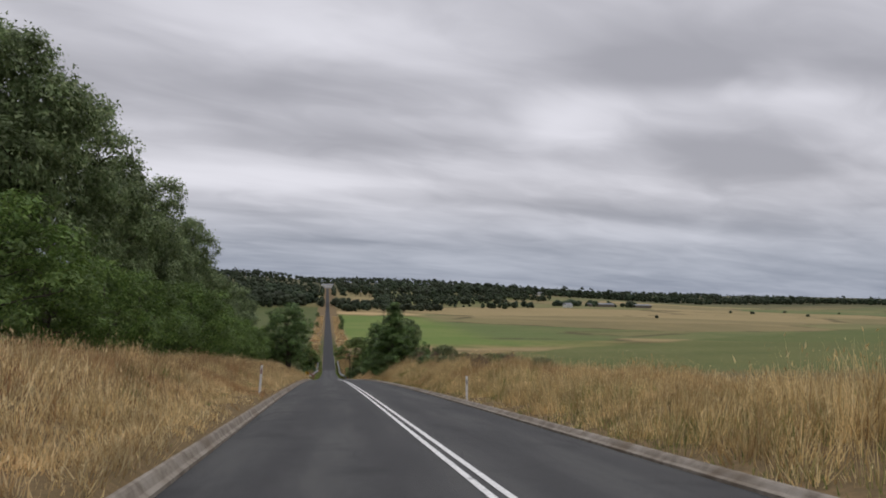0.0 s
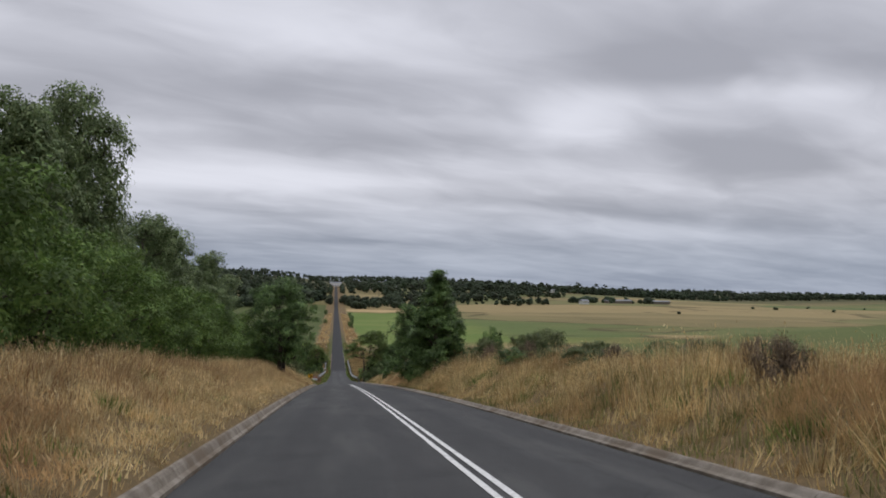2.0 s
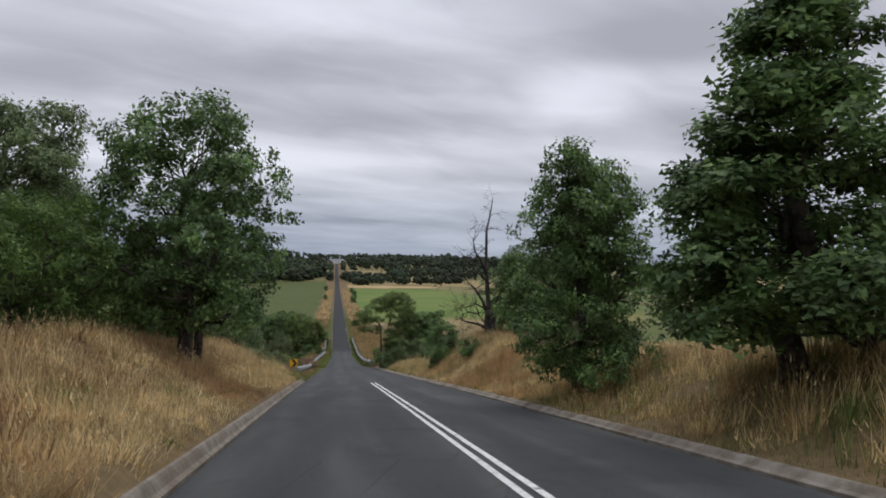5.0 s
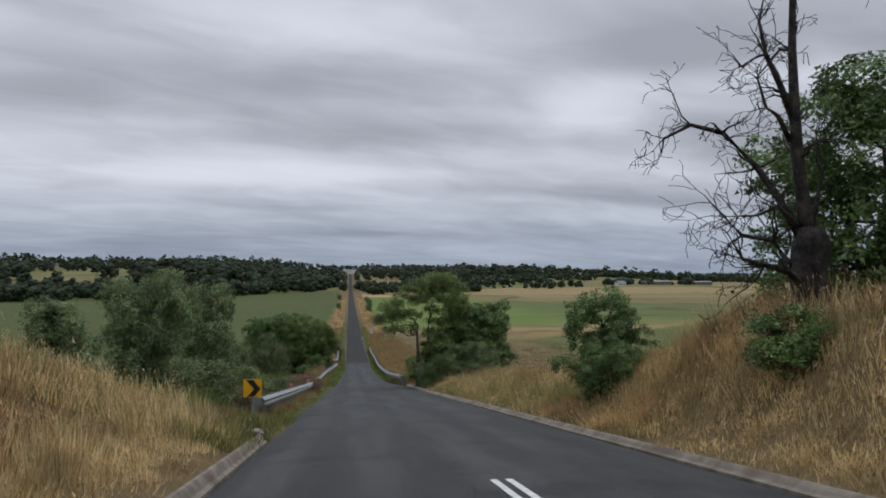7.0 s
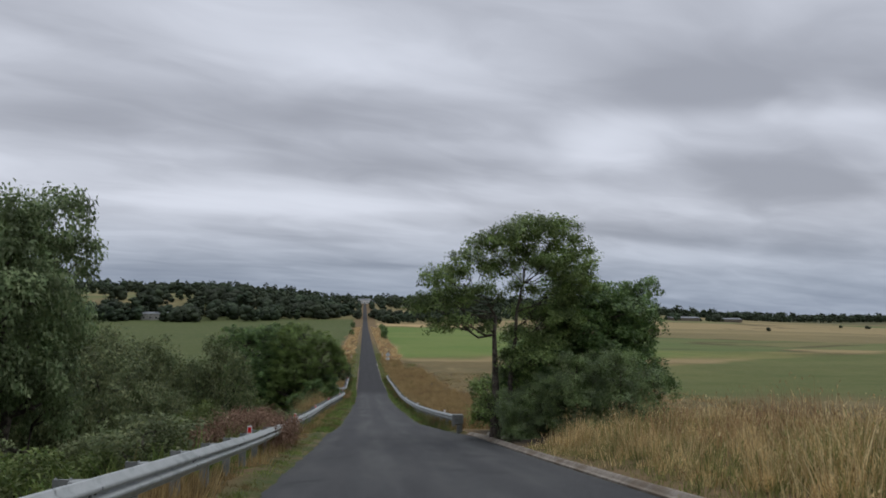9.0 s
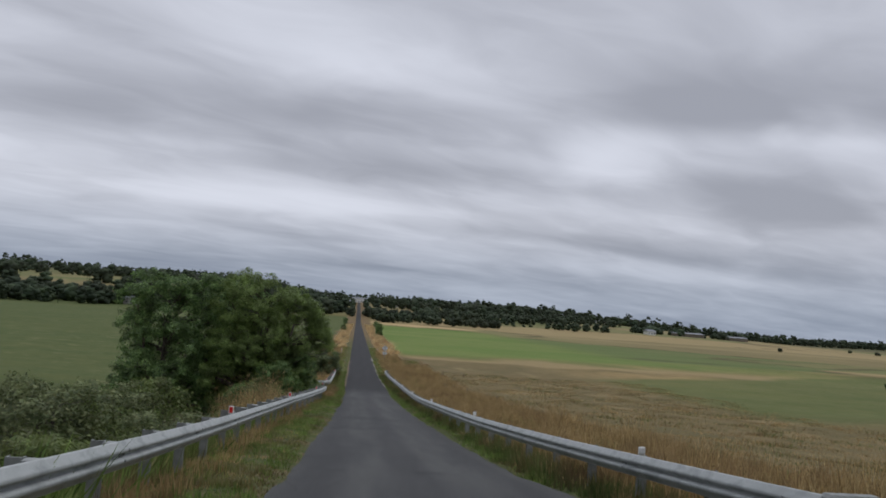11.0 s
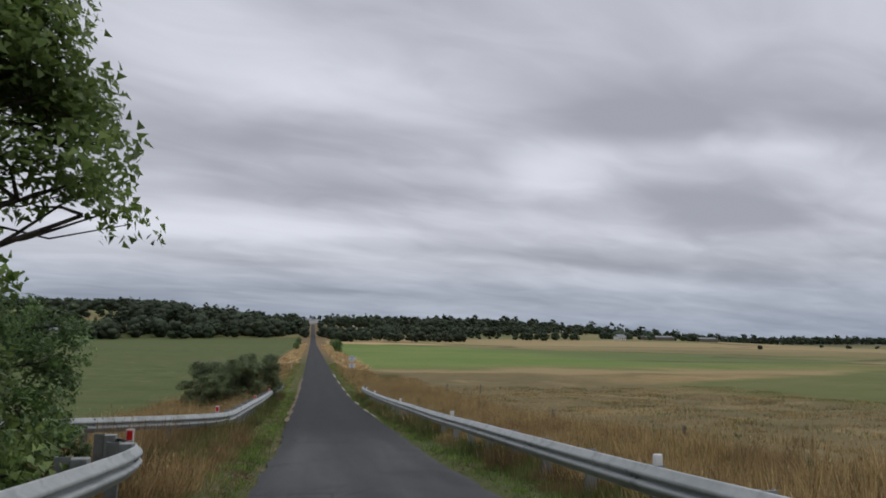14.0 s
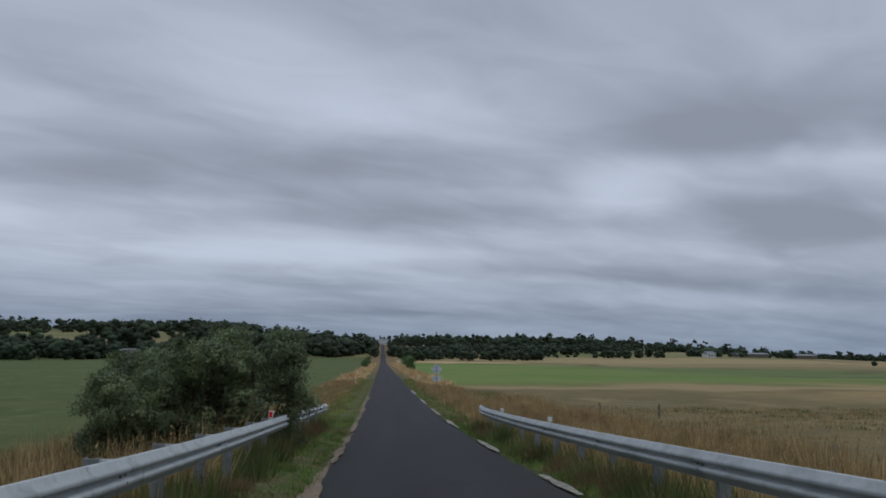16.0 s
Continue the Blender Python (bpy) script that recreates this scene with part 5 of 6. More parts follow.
for x, y, sx, rz in [(-5.3, 115.5, 0.8, 20), (-6.2, 117.5, 0.9, 140), (-5.5, 119.6, 0.8, 260), (-6.6, 121.4, 0.9, 80)]:
    place(BRACKEN, x, y, sx, 1.2, rz, "reddish grey dead brush behind the guard rail", "bush", "dead brush behind the rail")
place(BRACKEN, -5.6, 122.5, 0.7, 0.9, 60, "dead brown bush beside the guard rail", "bush")
place(GIANT, -10.8, 195.0, 0.95, 0.98, 10, "large dark green tree behind the guard rail", "tree")
place(GIANT, -13.0, 189.0, 0.95, 0.98, 250, "large dark green tree behind the guard rail", "tree")
place(GIANT, -9.3, 191.8, 0.75, 0.84, 130, "large dark green tree behind the guard rail", "tree")
place(BOUGH, -7.35, 188.7, 0.95, 0.95, 0, "large dark green tree with layered boughs behind the guard rail", "tree")
for x, y, sx, sz, rz in [(-6.2, 186.0, 0.5, 0.46, 40), (-5.3, 189.0, 0.5, 0.5, 140), (-5.4, 192.6, 0.46, 0.46, 250), (-7.2, 182.5, 0.5, 0.4, 10)]:
    place(ROUND, x, y, sx, sz, rz, "dark shrub pressed against the guard rail", "shrub", "shrubs behind the rail")
place(OLIVE_BUSH, -4.75, 229.6, 0.56, 0.48, 75, "rounded grey-green bush behind the guard rail", "bush")
place(OLIVE_BUSH, -6.9, 226.8, 0.42, 0.37, 285, "rounded grey-green bush behind the guard rail", "bush")
place(OLIVE_BUSH, -7.8, 231.0, 0.6, 0.46, 20, "rounded grey-green bush behind the guard rail", "bush")
place(OLIVE_BUSH, -5.9, 228.2, 0.56, 0.46, 175, "rounded grey-green bush behind the guard rail", "bush")


def dead_tree():
    rng = np.random.default_rng(5)
    x, y = 6.5, 103.6
    root = empty("dead_tree", x, y, float(ground_z(x, y)) - 0.15)
    tagged(root, "leafless blackened dead tree with twisted branches", "tree")
    stem = Wood()
    stem.add([(0, 0, -0.3), (0.02, 0, 0.4), (-0.04, 0.02, 1.1), (0.03, 0, 1.5), (0.0, 0, 1.9)], [0.42, 0.34, 0.32, 0.34, 0.24], 10)
    link_mesh("trunk", stem.v, stem.f, DEADWOOD, root, smooth_faces=True)

    def twig(start, heading, length, radius, depth, wood):
        p, h = np.array(start, float), np.array(heading, float)
        h /= np.linalg.norm(h)
        pts, rad, kids = [tuple(p)], [radius], []
        for k in range(4):
            h = h + rng.normal(0, 0.28, 3)
            h /= np.linalg.norm(h)
            p = p + h * length / 4
            pts.append(tuple(p))
            rad.append(max(radius * (1 - 0.2 * (k + 1)), 0.006))
            if depth and k:
                kids.append((tuple(p), h + rng.normal(0, 0.8, 3), length * (0.4 + 0.3 * rng.random()), max(rad[-1] * 0.6, 0.006), depth - 1))
        wood.add(pts, rad, 4)
        for q in kids:
            twig(*q, wood)

    plan = [(0.15, [(0, 0, 1.4), (-0.1, 0, 2.2), (-0.22, 0, 3.2), (-0.27, 0, 4.2), (-0.34, 0, 5.2), (-0.25, -0.1, 6.2), (-0.02, -0.1, 7.0), (0.12, -0.1, 7.9)]),
            (0.075, [(-0.27, 0.0, 3.8), (-0.6, 0.0, 4.5), (-1.05, -0.1, 5.0), (-1.2, -0.2, 5.6), (-1.05, -0.2, 6.1)]),
            (0.09, [(-0.2, 0.0, 1.7), (-0.55, 0.2, 2.4), (-1.05, 0.3, 3.05), (-1.7, 0.4, 3.7), (-2.4, 0.5, 3.9), (-2.95, 0.6, 3.65), (-3.05, 0.6, 3.3)]),
            (0.055, [(-0.32, 0.1, 3.5), (-0.8, -0.2, 3.85), (-1.2, -0.3, 4.0), (-1.35, -0.3, 4.5), (-1.8, -0.4, 4.7)]),
            (0.06, [(-0.2, 0.05, 1.9), (-0.6, -0.2, 2.1), (-1.1, -0.4, 2.2), (-1.45, -0.4, 2.05), (-2.0, -0.5, 2.0)]),
            (0.08, [(-0.12, 0, 1.0), (-0.45, 0.1, 1.3), (-0.8, 0.1, 1.65), (-1.35, 0.2, 1.8), (-1.8, 0.2, 2.1), (-2.1, 0.3, 2.4)]),
            (0.10, [(-0.15, -0.1, 0.95), (-0.5, -0.2, 1.0), (-0.8, -0.3, 1.2), (-1.3, -0.3, 1.15), (-1.9, -0.4, 1.3), (-2.25, -0.4, 1.7)]),
            (0.07, [(0.1, 0.1, 1.5), (0.5, 0.4, 2.2), (0.9, 0.7, 3.0), (1.0, 0.9, 3.8)])]
    for r, pts in plan:
        w = Wood()
        pts = [tuple(np.array(p) * (0.84, 1, 1) + (rng.normal(0, 0.03, 3) if k else 0)) for k, p in enumerate(pts)]
        n = len(pts)
        rad = [max(r * (1 - 0.85 * k / (n - 1)), 0.012) for k in range(n)]
        w.add(pts, rad, 7)
        for k in range(2, n):
            for _ in range(2 if k > 4 else 3):
                h = np.array(pts[k]) - np.array(pts[k - 1])
                twig(pts[k], h / np.linalg.norm(h) + rng.normal(0, 0.75, 3), 0.45 + 0.55 * rng.random(), max(rad[k] * 0.5, 0.011), 2 if k < n - 1 else 1, w)
        link_mesh("bough", w.v, w.f, DEADWOOD, root, smooth_faces=True)


dead_tree()


def rock(x, y, sx, sy, sz, seed):
    rng = np.random.default_rng(seed)
    bm = bmesh.new()
    bmesh.ops.create_icosphere(bm, subdivisions=2, radius=1.0)
    for v in bm.verts:
        k = 0.78 + 0.4 * rng.random()
        v.co = (v.co.x * sx * k, v.co.y * sy * k, v.co.z * sz * k)
    me = bpy.data.meshes.new("rock")
    bm.to_mesh(me)
    bm.free()
    me.materials.append(ROCK)
    ob = new("rock", me)
    ob.matrix_basis = pose(x, y, float(ground_z(x, y)) + sz * 0.3, 0, 0, 40 * seed)
    tagged(ob, "rough pale broken rock at the end of the kerb", "rock", "rocks at the kerb")


for x, y, a, b, c, seed in [(3.25, 146.0, 0.24, 0.2, 0.15, 1), (3.5, 144.6, 0.3, 0.16, 0.09, 2), (3.4, 147.4, 0.15, 0.12, 0.09, 3), (3.75, 143.6, 0.2, 0.14, 0.08, 4)]:
    rock(x, y, a, b, c, seed)
for x, y, a, b, c, seed in [(-3.85, 106.9, 0.28, 0.2, 0.09, 5), (-4.05, 107.8, 0.2, 0.16, 0.1, 6), (-3.8, 108.4, 0.16, 0.13, 0.07, 7), (-4.2, 106.4, 0.24, 0.15, 0.1, 8)]:
    rock(x, y, a, b, c, seed)


def fallen_sticks(x0, x1, y0, y1, n):
    rng = np.random.default_rng(17)
    w = Wood()
    for k in range(n):
        x, y = x0 + (x1 - x0) * rng.random(), y0 + (y1 - y0) * rng.random()
        a, ln = rng.random() * math.pi, 0.4 + 0.9 * rng.random()
        pts = []
        for q in range(4):
            px, py = x + math.cos(a) * ln * q / 3, y + math.sin(a) * ln * q / 3
            pts.append((px, py, float(ground_z(px, py)) + 0.02 + 0.05 * rng.random()))
        w.add(pts, [0.018, 0.016, 0.012, 0.006], 4)
    tagged(link_mesh("fallen_sticks", w.v, w.f, BARK), "dry grey sticks lying on bare soil", "sticks", kind="stuff")


fallen_sticks(3.5, 6.5, 140.0, 145.5, 60)


# ---- grass ----
def meadow(name, label, x0, x1, y0, y1, count, h, w, mat, seed, fall=0.0, lean=0.4, per=36, spread=0.16, trim=True, heads=0.0):
    """Tufts of grass blades that fan out from their roots; count blades in all."""
    rng = np.random.default_rng(seed)
    m = max(count // per, 1)
    cx, cy = x0 + (x1 - x0) * (rng.random(m) ** fall if fall else rng.random(m)), y0 + (y1 - y0) * rng.random(m)
    ch = h * (0.35 + 0.85 * rng.random(m) ** 1.5) * (0.82 + 0.3 * wob(cx * 1.7, cy * 1.7) + 0.2 * wob(cx * 5.1, cy * 4.3))
    cl = rng.random(m) * 2 * math.pi
    k = np.repeat(np.arange(m), per)
    n = len(k)
    ox, oy = rng.normal(0, spread, n), rng.normal(0, spread, n)
    xs, ys = cx[k] + ox, cy[k] + oy
    gap = 0.27 if y0 < 100 else 0.03
    keep = (xs < edge_l(ys) - gap) | (xs > edge_r(ys) + gap)
    keep &= ~((xs > 3.0) & (xs < 12) & (ys > 140.6 + 0.7 * np.sin(xs * 3.1)) & (ys < 150.5))
    k, ox, oy, xs, ys = k[keep], ox[keep], oy[keep], xs[keep], ys[keep]
    n = len(xs)
    near = np.minimum(np.abs(xs - edge_l(ys)), np.abs(xs - edge_r(ys)))
    ch = ch * (1 - 0.5 * np.exp(-((cy - 100.5) / 3.5) ** 2) * (cx > 0))
    hh = ch[k] * (0.6 + 0.5 * rng.random(n)) * (0.35 + 0.65 * sstep(near, 0.4, 1.7) if trim else 1.0)
    # grass is trodden short round the two white guide posts
    for px, py in ((-3.99, 23.6), (3.16, 23.2)):
        hh = np.where((np.abs(xs - px) < 0.7) & (ys > py - 6.0) & (ys < py + 0.6), hh * 0.4, hh)
    ww = w * (0.6 + 0.8 * rng.random(n)) / 2
    a = rng.random(n) * 2 * math.pi
    o = np.stack([np.cos(a) * ww, np.sin(a) * ww, np.zeros(n)], 1)
    base = np.stack([xs, ys, ground_z(xs, ys) - 0.03], 1)
    amt = lean * (0.3 + 0.9 * rng.random(n)) * hh
    fan = np.hypot(ox, oy) + 1e-6
    tx = ox / fan * 0.7 + np.cos(cl[k]) * 0.6 + rng.normal(0, 0.25, n)
    ty = oy / fan * 0.7 + np.sin(cl[k]) * 0.6 + rng.normal(0, 0.25, n)
    tip = base + np.stack([tx * amt, ty * amt, hh], 1)
    v = np.stack([base - o, base + o, tip], 1).reshape(-1, 3)
    if heads:
        # seed heads on a share of the stalks
        h = tip[rng.random(n) < heads]
        k2 = len(h)
        q = rng.random(k2) * 2 * math.pi
        w2 = np.stack([np.cos(q), np.sin(q), np.zeros(k2)], 1) * (0.008 + 0.009 * rng.random((k2, 1)))
        d = rng.normal(0, 0.022, (k2, 3)) + (0, 0, 0.06)
        v = np.concatenate([v, np.stack([h - w2, h + w2 - d * 0.3, h + d], 1).reshape(-1, 3)])
        n += k2
    tagged(new(name, raw_mesh(name, v, np.arange(n * 3), np.full(n, 3), mat)), label, "grass", kind="stuff")


meadow("dry_grass", "tall dry straw-coloured grass on the bank", -9.6, -3.9, 0, 107, 142000, 0.60, 0.017, STRAW, 31, lean=0.6, heads=0.25)
meadow("dry_grass", "short straw tufts on the kerbside slope", -5.4, -3.85, 2, 106, 34000, 0.34, 0.018, STRAW, 79, lean=0.8, per=30, spread=0.14, trim=False, heads=0.2)
meadow("dry_grass", "tall dry straw-coloured grass behind the kerb", 3.4, 10.5, 0, 150, 178000, 0.95, 0.018, STRAW_GOLD, 32, lean=0.6, heads=0.3)
meadow("green_grass", "greenish weeds and grass along the kerb", 3.25, 9.0, 0, 150, 58000, 0.60, 0.02, STRAW_GREEN, 33, 1.7, spread=0.22)
meadow("green_grass", "yellow-green grass low along the kerb", 3.2, 8.5, 104, 147, 26000, 0.75, 0.02, STRAW_GREEN, 80, spread=0.25, heads=0.2)
meadow("rust_grass", "brown seeding grass behind the kerb", 6.0, 11.0, 100, 140, 16000, 1.15, 0.02, RUST, 81, lean=0.4, per=40, spread=0.25, heads=0.3)
meadow("green_grass", "greenish weeds and grass above the gully", -9.0, -4.6, 100, 165, 36000, 0.55, 0.018, STRAW_GREEN, 43)
meadow("gully_weeds", "lush green weeds filling the gully", -20.0, -4.9, 108, 176, 80000, 1.0, 0.045, WEEDS, 47, lean=0.7, per=40, spread=0.3)
meadow("rust_grass", "reddish brown seeding grass on the bank", -9.6, -5.2, 5, 104, 30000, 0.62, 0.02, RUST, 48, lean=0.6, per=40, spread=0.25)
meadow("rust_grass", "reddish brown seeding grass on the bank", 6.4, 10.5, 26, 110, 20000, 0.95, 0.02, RUST, 49, lean=0.5, per=40, spread=0.25)
meadow("bank_weeds", "green and brown weeds among the tall grass", 4.2, 10.5, 8, 112, 15000, 0.5, 0.03, WEEDS, 53, lean=0.6, per=60, spread=0.2)
meadow("bank_weeds", "green weeds in dry grass near the kerb", -6.5, -4.0, 8, 104, 6000, 0.4, 0.025, WEEDS, 54, lean=0.6, per=60, spread=0.14)
meadow("dry_grass", "straw tufts round the rail posts", -4.9, -4.0, 108, 200, 16000, 0.42, 0.02, STRAW_DULL, 55, per=40, spread=0.1, trim=False)
meadow("dry_grass", "straw tufts round the rail posts", 1.95, 2.9, 152, 240, 20000, 0.55, 0.02, STRAW_DULL, 56, per=40, spread=0.1, trim=False)
meadow("rank_grass", "dark rank grass under the guard rail", 1.75, 2.75, 152, 238, 48000, 0.56, 0.022, RANKGRASS, 57, per=30, spread=0.12, trim=False)
meadow("dry_grass", "tall straw tufts at the end of the kerb", -4.9, -4.1, 90, 106, 7000, 1.0, 0.02, STRAW, 58)
meadow("green_grass", "grass and weeds where the kerb ends", -5.2, -3.45, 103, 116, 16000, 0.42, 0.022, STRAW_GREEN, 59, trim=False)
meadow("gully_weeds", "green weeds beside the first guard rail posts", -6.5, -4.3, 106, 130, 14000, 0.6, 0.024, STRAW_DULL, 60, trim=False)
meadow("yellow_weeds", "tall yellowish seeding weeds behind the guard rail", -6.4, -4.9, 168.5, 180, 7000, 1.55, 0.022, STRAW_DULL, 44, lean=0.35, heads=0.7)
meadow("dry_grass", "thin dry grass further down the hillside", 10.5, 24, 20, 150, 26000, 0.7, 0.03, STRAW, 34)
meadow("verge_grass", "short green grass between road and guard rail", 1.3, 2.9, 150, 320, 84000, 0.32, 0.028, GREENGRASS, 35, per=30, spread=0.13)
meadow("verge_grass", "short green grass between road and guard rail", -4.6, -2.5, 107, 320, 100000, 0.25, 0.026, GREENGRASS, 36, per=30, spread=0.13)
meadow("verge_grass", "short green grass between road and guard rail", -4.4, -2.5, 150, 245, 60000, 0.17, 0.022, WEEDS, 73, per=30, spread=0.15, trim=False)
meadow("dry_grass", "short straw tufts in the green verge", -4.6, -2.6, 150, 245, 24000, 0.22, 0.02, STRAW_DULL, 72, per=40, spread=0.12)
meadow("dry_grass", "short straw tufts in the green verge", 1.2, 2.4, 155, 245, 4000, 0.2, 0.02, STRAW_DULL, 74, per=40, spread=0.12)
meadow("matted_grass", "dark matted dead grass along the broken asphalt edge", -3.1, -2.3, 150, 245, 15000, 0.08, 0.045, DEADBUSH, 71, lean=1.6, per=20, spread=0.14, trim=False)
meadow("matted_grass", "dark matted dead grass along the broken asphalt edge", 0.98, 1.6, 154, 245, 13000, 0.08, 0.045, DEADBUSH, 75, lean=1.6, per=20, spread=0.14, trim=False)
meadow("verge_grass", "short green grass between road and guard rail", 1.1, 2.3, 152, 245, 44000, 0.19, 0.024, WEEDS, 76, per=30, spread=0.15, trim=False)
meadow("dry_grass", "golden dry grass outside the guard rail", 2.6, 10.5, 152, 272, 125000, 0.9, 0.032, STRAW_DULL, 37, lean=0.5, spread=0.22, heads=0.2)
meadow("dry_grass", "golden dry grass on the verge", 2.6, 7.0, 272, 302, 9000, 0.8, 0.05, STRAW_DULL, 61, spread=0.25)
meadow("rust_grass", "brownish grass outside the guard rail", 4.5, 12.0, 152, 290, 10000, 0.55, 0.026, RUST, 50, lean=0.5, spread=0.25)
meadow("green_grass", "greenish weeds outside the guard rail", 2.6, 10.0, 152, 290, 34000, 0.55, 0.026, STRAW_GREEN, 51, spread=0.25)
meadow("dry_grass", "pale dry grass between the two guard rails", -6.2, -3.3, 193.5, 203.5, 15000, 0.5, 0.02, STRAW_DULL, 77, lean=0.6, per=40, spread=0.18, trim=False, heads=0.2)
meadow("rust_grass", "reddish brown grass between the two guard rails", -6.2, -3.5, 193, 203, 8000, 0.45, 0.02, RUST, 78, lean=0.6, per=40, spread=0.18, trim=False)
meadow("dry_grass", "golden dry grass outside the guard rail", -10.6, -4.5, 196, 242, 66000, 1.05, 0.03, STRAW_DULL, 38, lean=0.5, spread=0.22, heads=0.2)
meadow("dry_grass", "golden dry grass on the verge", -8.8, -4.5, 240, 322, 18000, 0.6, 0.045, STRAW_DULL, 62)
meadow("rank_grass", "dark rank grass under the guard rail", -4.7, -3.6, 196, 241, 30000, 0.62, 0.022, RANKGRASS, 63, per=30, spread=0.12, trim=False)
meadow("green_grass", "greenish weeds outside the guard rail", -9.5, -4.4, 198, 300, 24000, 0.5, 0.026, STRAW_GREEN, 52, spread=0.25)
meadow("dry_grass", "golden dry grass on the far verge", 3.2, 8.4, 300, 620, 34000, 0.8, 0.09, STRAW, 39)
meadow("dry_grass", "golden dry grass on the far verge", -8.4, -4.0, 320, 620, 26000, 0.8, 0.09, STRAW, 40)
meadow("paddock_grass", "sparse dry stalks in the near paddock", 9.5, 46, 152, 262, 64000, 0.30, 0.04, STRAW_DULL, 41, spread=0.6)
meadow("paddock_grass", "dull green and brown stalks in the near paddock", 9.5, 46, 152, 262, 26000, 0.32, 0.045, RANKGRASS, 82, spread=0.7)
meadow("dry_grass", "pale dry tufts leaning over the kerb", 3.35, 5.6, 84, 112, 22000, 0.55, 0.022, STRAW, 84, lean=0.8, per=50, spread=0.16, trim=False, heads=0.3)
meadow("dry_grass", "thick golden grass on the knoll above the kerb", 4.0, 8.8, 91, 109, 26000, 0.85, 0.02, STRAW, 83, per=40, spread=0.2, heads=0.3)


# ---- distant woods ----
def ball(level):
    """Corners and faces of a small round clump, to be roughened."""
    bm = bmesh.new()
    bmesh.ops.create_icosphere(bm, subdivisions=level, radius=1.0)
    v, f = np.array([q.co[:] for q in bm.verts]), np.array([[q.index for q in p.verts] for p in bm.faces])
    bm.free()
    return v, f


CLUMPS = {1: ball(1), 2: ball(2)}


def woods(name, label, spots, seed, lobes_near=6, lobes_far=4, detail_to=860.0, low=False):
    """Many distant trees in one mesh: broad crowns of rough leaf clumps down to the ground, and tall ones held up on bare stems."""
    rng = np.random.default_rng(seed)
    V, F, n = [], [], 0
    for x, y, h in spots:
        z = float(ground_z(x, y))
        near = y < detail_to
        unit, faces = CLUMPS[2 if near else 1]
        m = lobes_near if near else lobes_far
        tall = not low and (h > 16.4 or rng.random() < 0.12)
        r = h * (0.26 + 0.16 * rng.random()) * (2.2 if low else 0.85 if tall else 1.15)
        t = (np.arange(m) + 0.5 * rng.random(m) + 0.2) / m
        zz = z + h * ((0.55 + 0.36 * t) if tall else (0.14 + 0.68 * t))
        out = r * (0.85 - 0.6 * t) * (0.4 + 0.7 * rng.random(m)) * (1.3 if tall else 1.0)
        w = 2.4 * np.arange(m) + rng.random(m) * 2.0
        c = np.stack([x + np.cos(w) * out, y + np.sin(w) * out, zz], 1)
        size = r * (0.42 + 0.3 * rng.random(m)) * (0.75 if tall else 1.05)
        rough = 0.6 + 0.72 * rng.random((m, len(unit), 1))
        p = c[:, None] + unit[None] * rough * size[:, None, None] * np.array([1.0, 1.0, 0.72])
        V.append(p.reshape(-1, 3))
        F.append((faces[None] + (np.arange(m) * len(unit))[:, None, None] + n).reshape(-1, 3))
        n += m * len(unit)
        k = rng.integers(0, m, 70 if near else 14)
        d = rng.normal(0, 1, (len(k), 3))
        d /= np.linalg.norm(d, axis=1)[:, None]
        g = c[k] + d * size[k, None] * (0.85 + 0.4 * rng.random((len(k), 1))) * np.array([1.0, 1.0, 0.75])
        w2 = rng.normal(0, 1, (len(k), 3, 3)) * (0.03 if near else 0.06) * h
        V.append((g[:, None] + w2).reshape(-1, 3))
        F.append((np.arange(3 * len(k)) + n).reshape(-1, 3))
        n += 3 * len(k)
        if tall:
            q = 0.022 * h
            V.append(np.array([(x - q, y, z - 0.3), (x + q, y, z - 0.3), (x, y + q, z - 0.3), (x, y, z + h * 0.8)]))
            F.append(np.array([(0, 1, 3), (1, 2, 3), (2, 0, 3)]) + n)
            n += 4
    v, f = np.concatenate(V), np.concatenate(F)
    me = raw_mesh(name, v, f.ravel(), np.full(len(f), 3), LEAF_FAR)
    tagged(new(name, me), label, "woods", kind="stuff")


def strew(rng, n, poly, h0, h1, depth):
    """n trees along a line of (x, y), up to depth metres behind it."""
    p = np.array(poly, float)
    s = np.concatenate([[0], np.cumsum(np.hypot(*np.diff(p, axis=0).T))])
    d = rng.random(n) * s[-1]
    x, y = np.interp(d, s, p[:, 0]), np.interp(d, s, p[:, 1]) + rng.random(n) * depth
    return [(a, b, h0 + (h1 - h0) * c) for a, b, c in zip(x, y, rng.random(n))]


def open_land(spots):
    """Leaves clearings between the far trees."""
    return [q for q in spots if math.sin(q[0] * 0.023 + 1.2) * math.sin(q[1] * 0.019 + 0.4) + 0.4 * math.sin(q[0] * 0.06 + q[1] * 0.011) > -0.42]


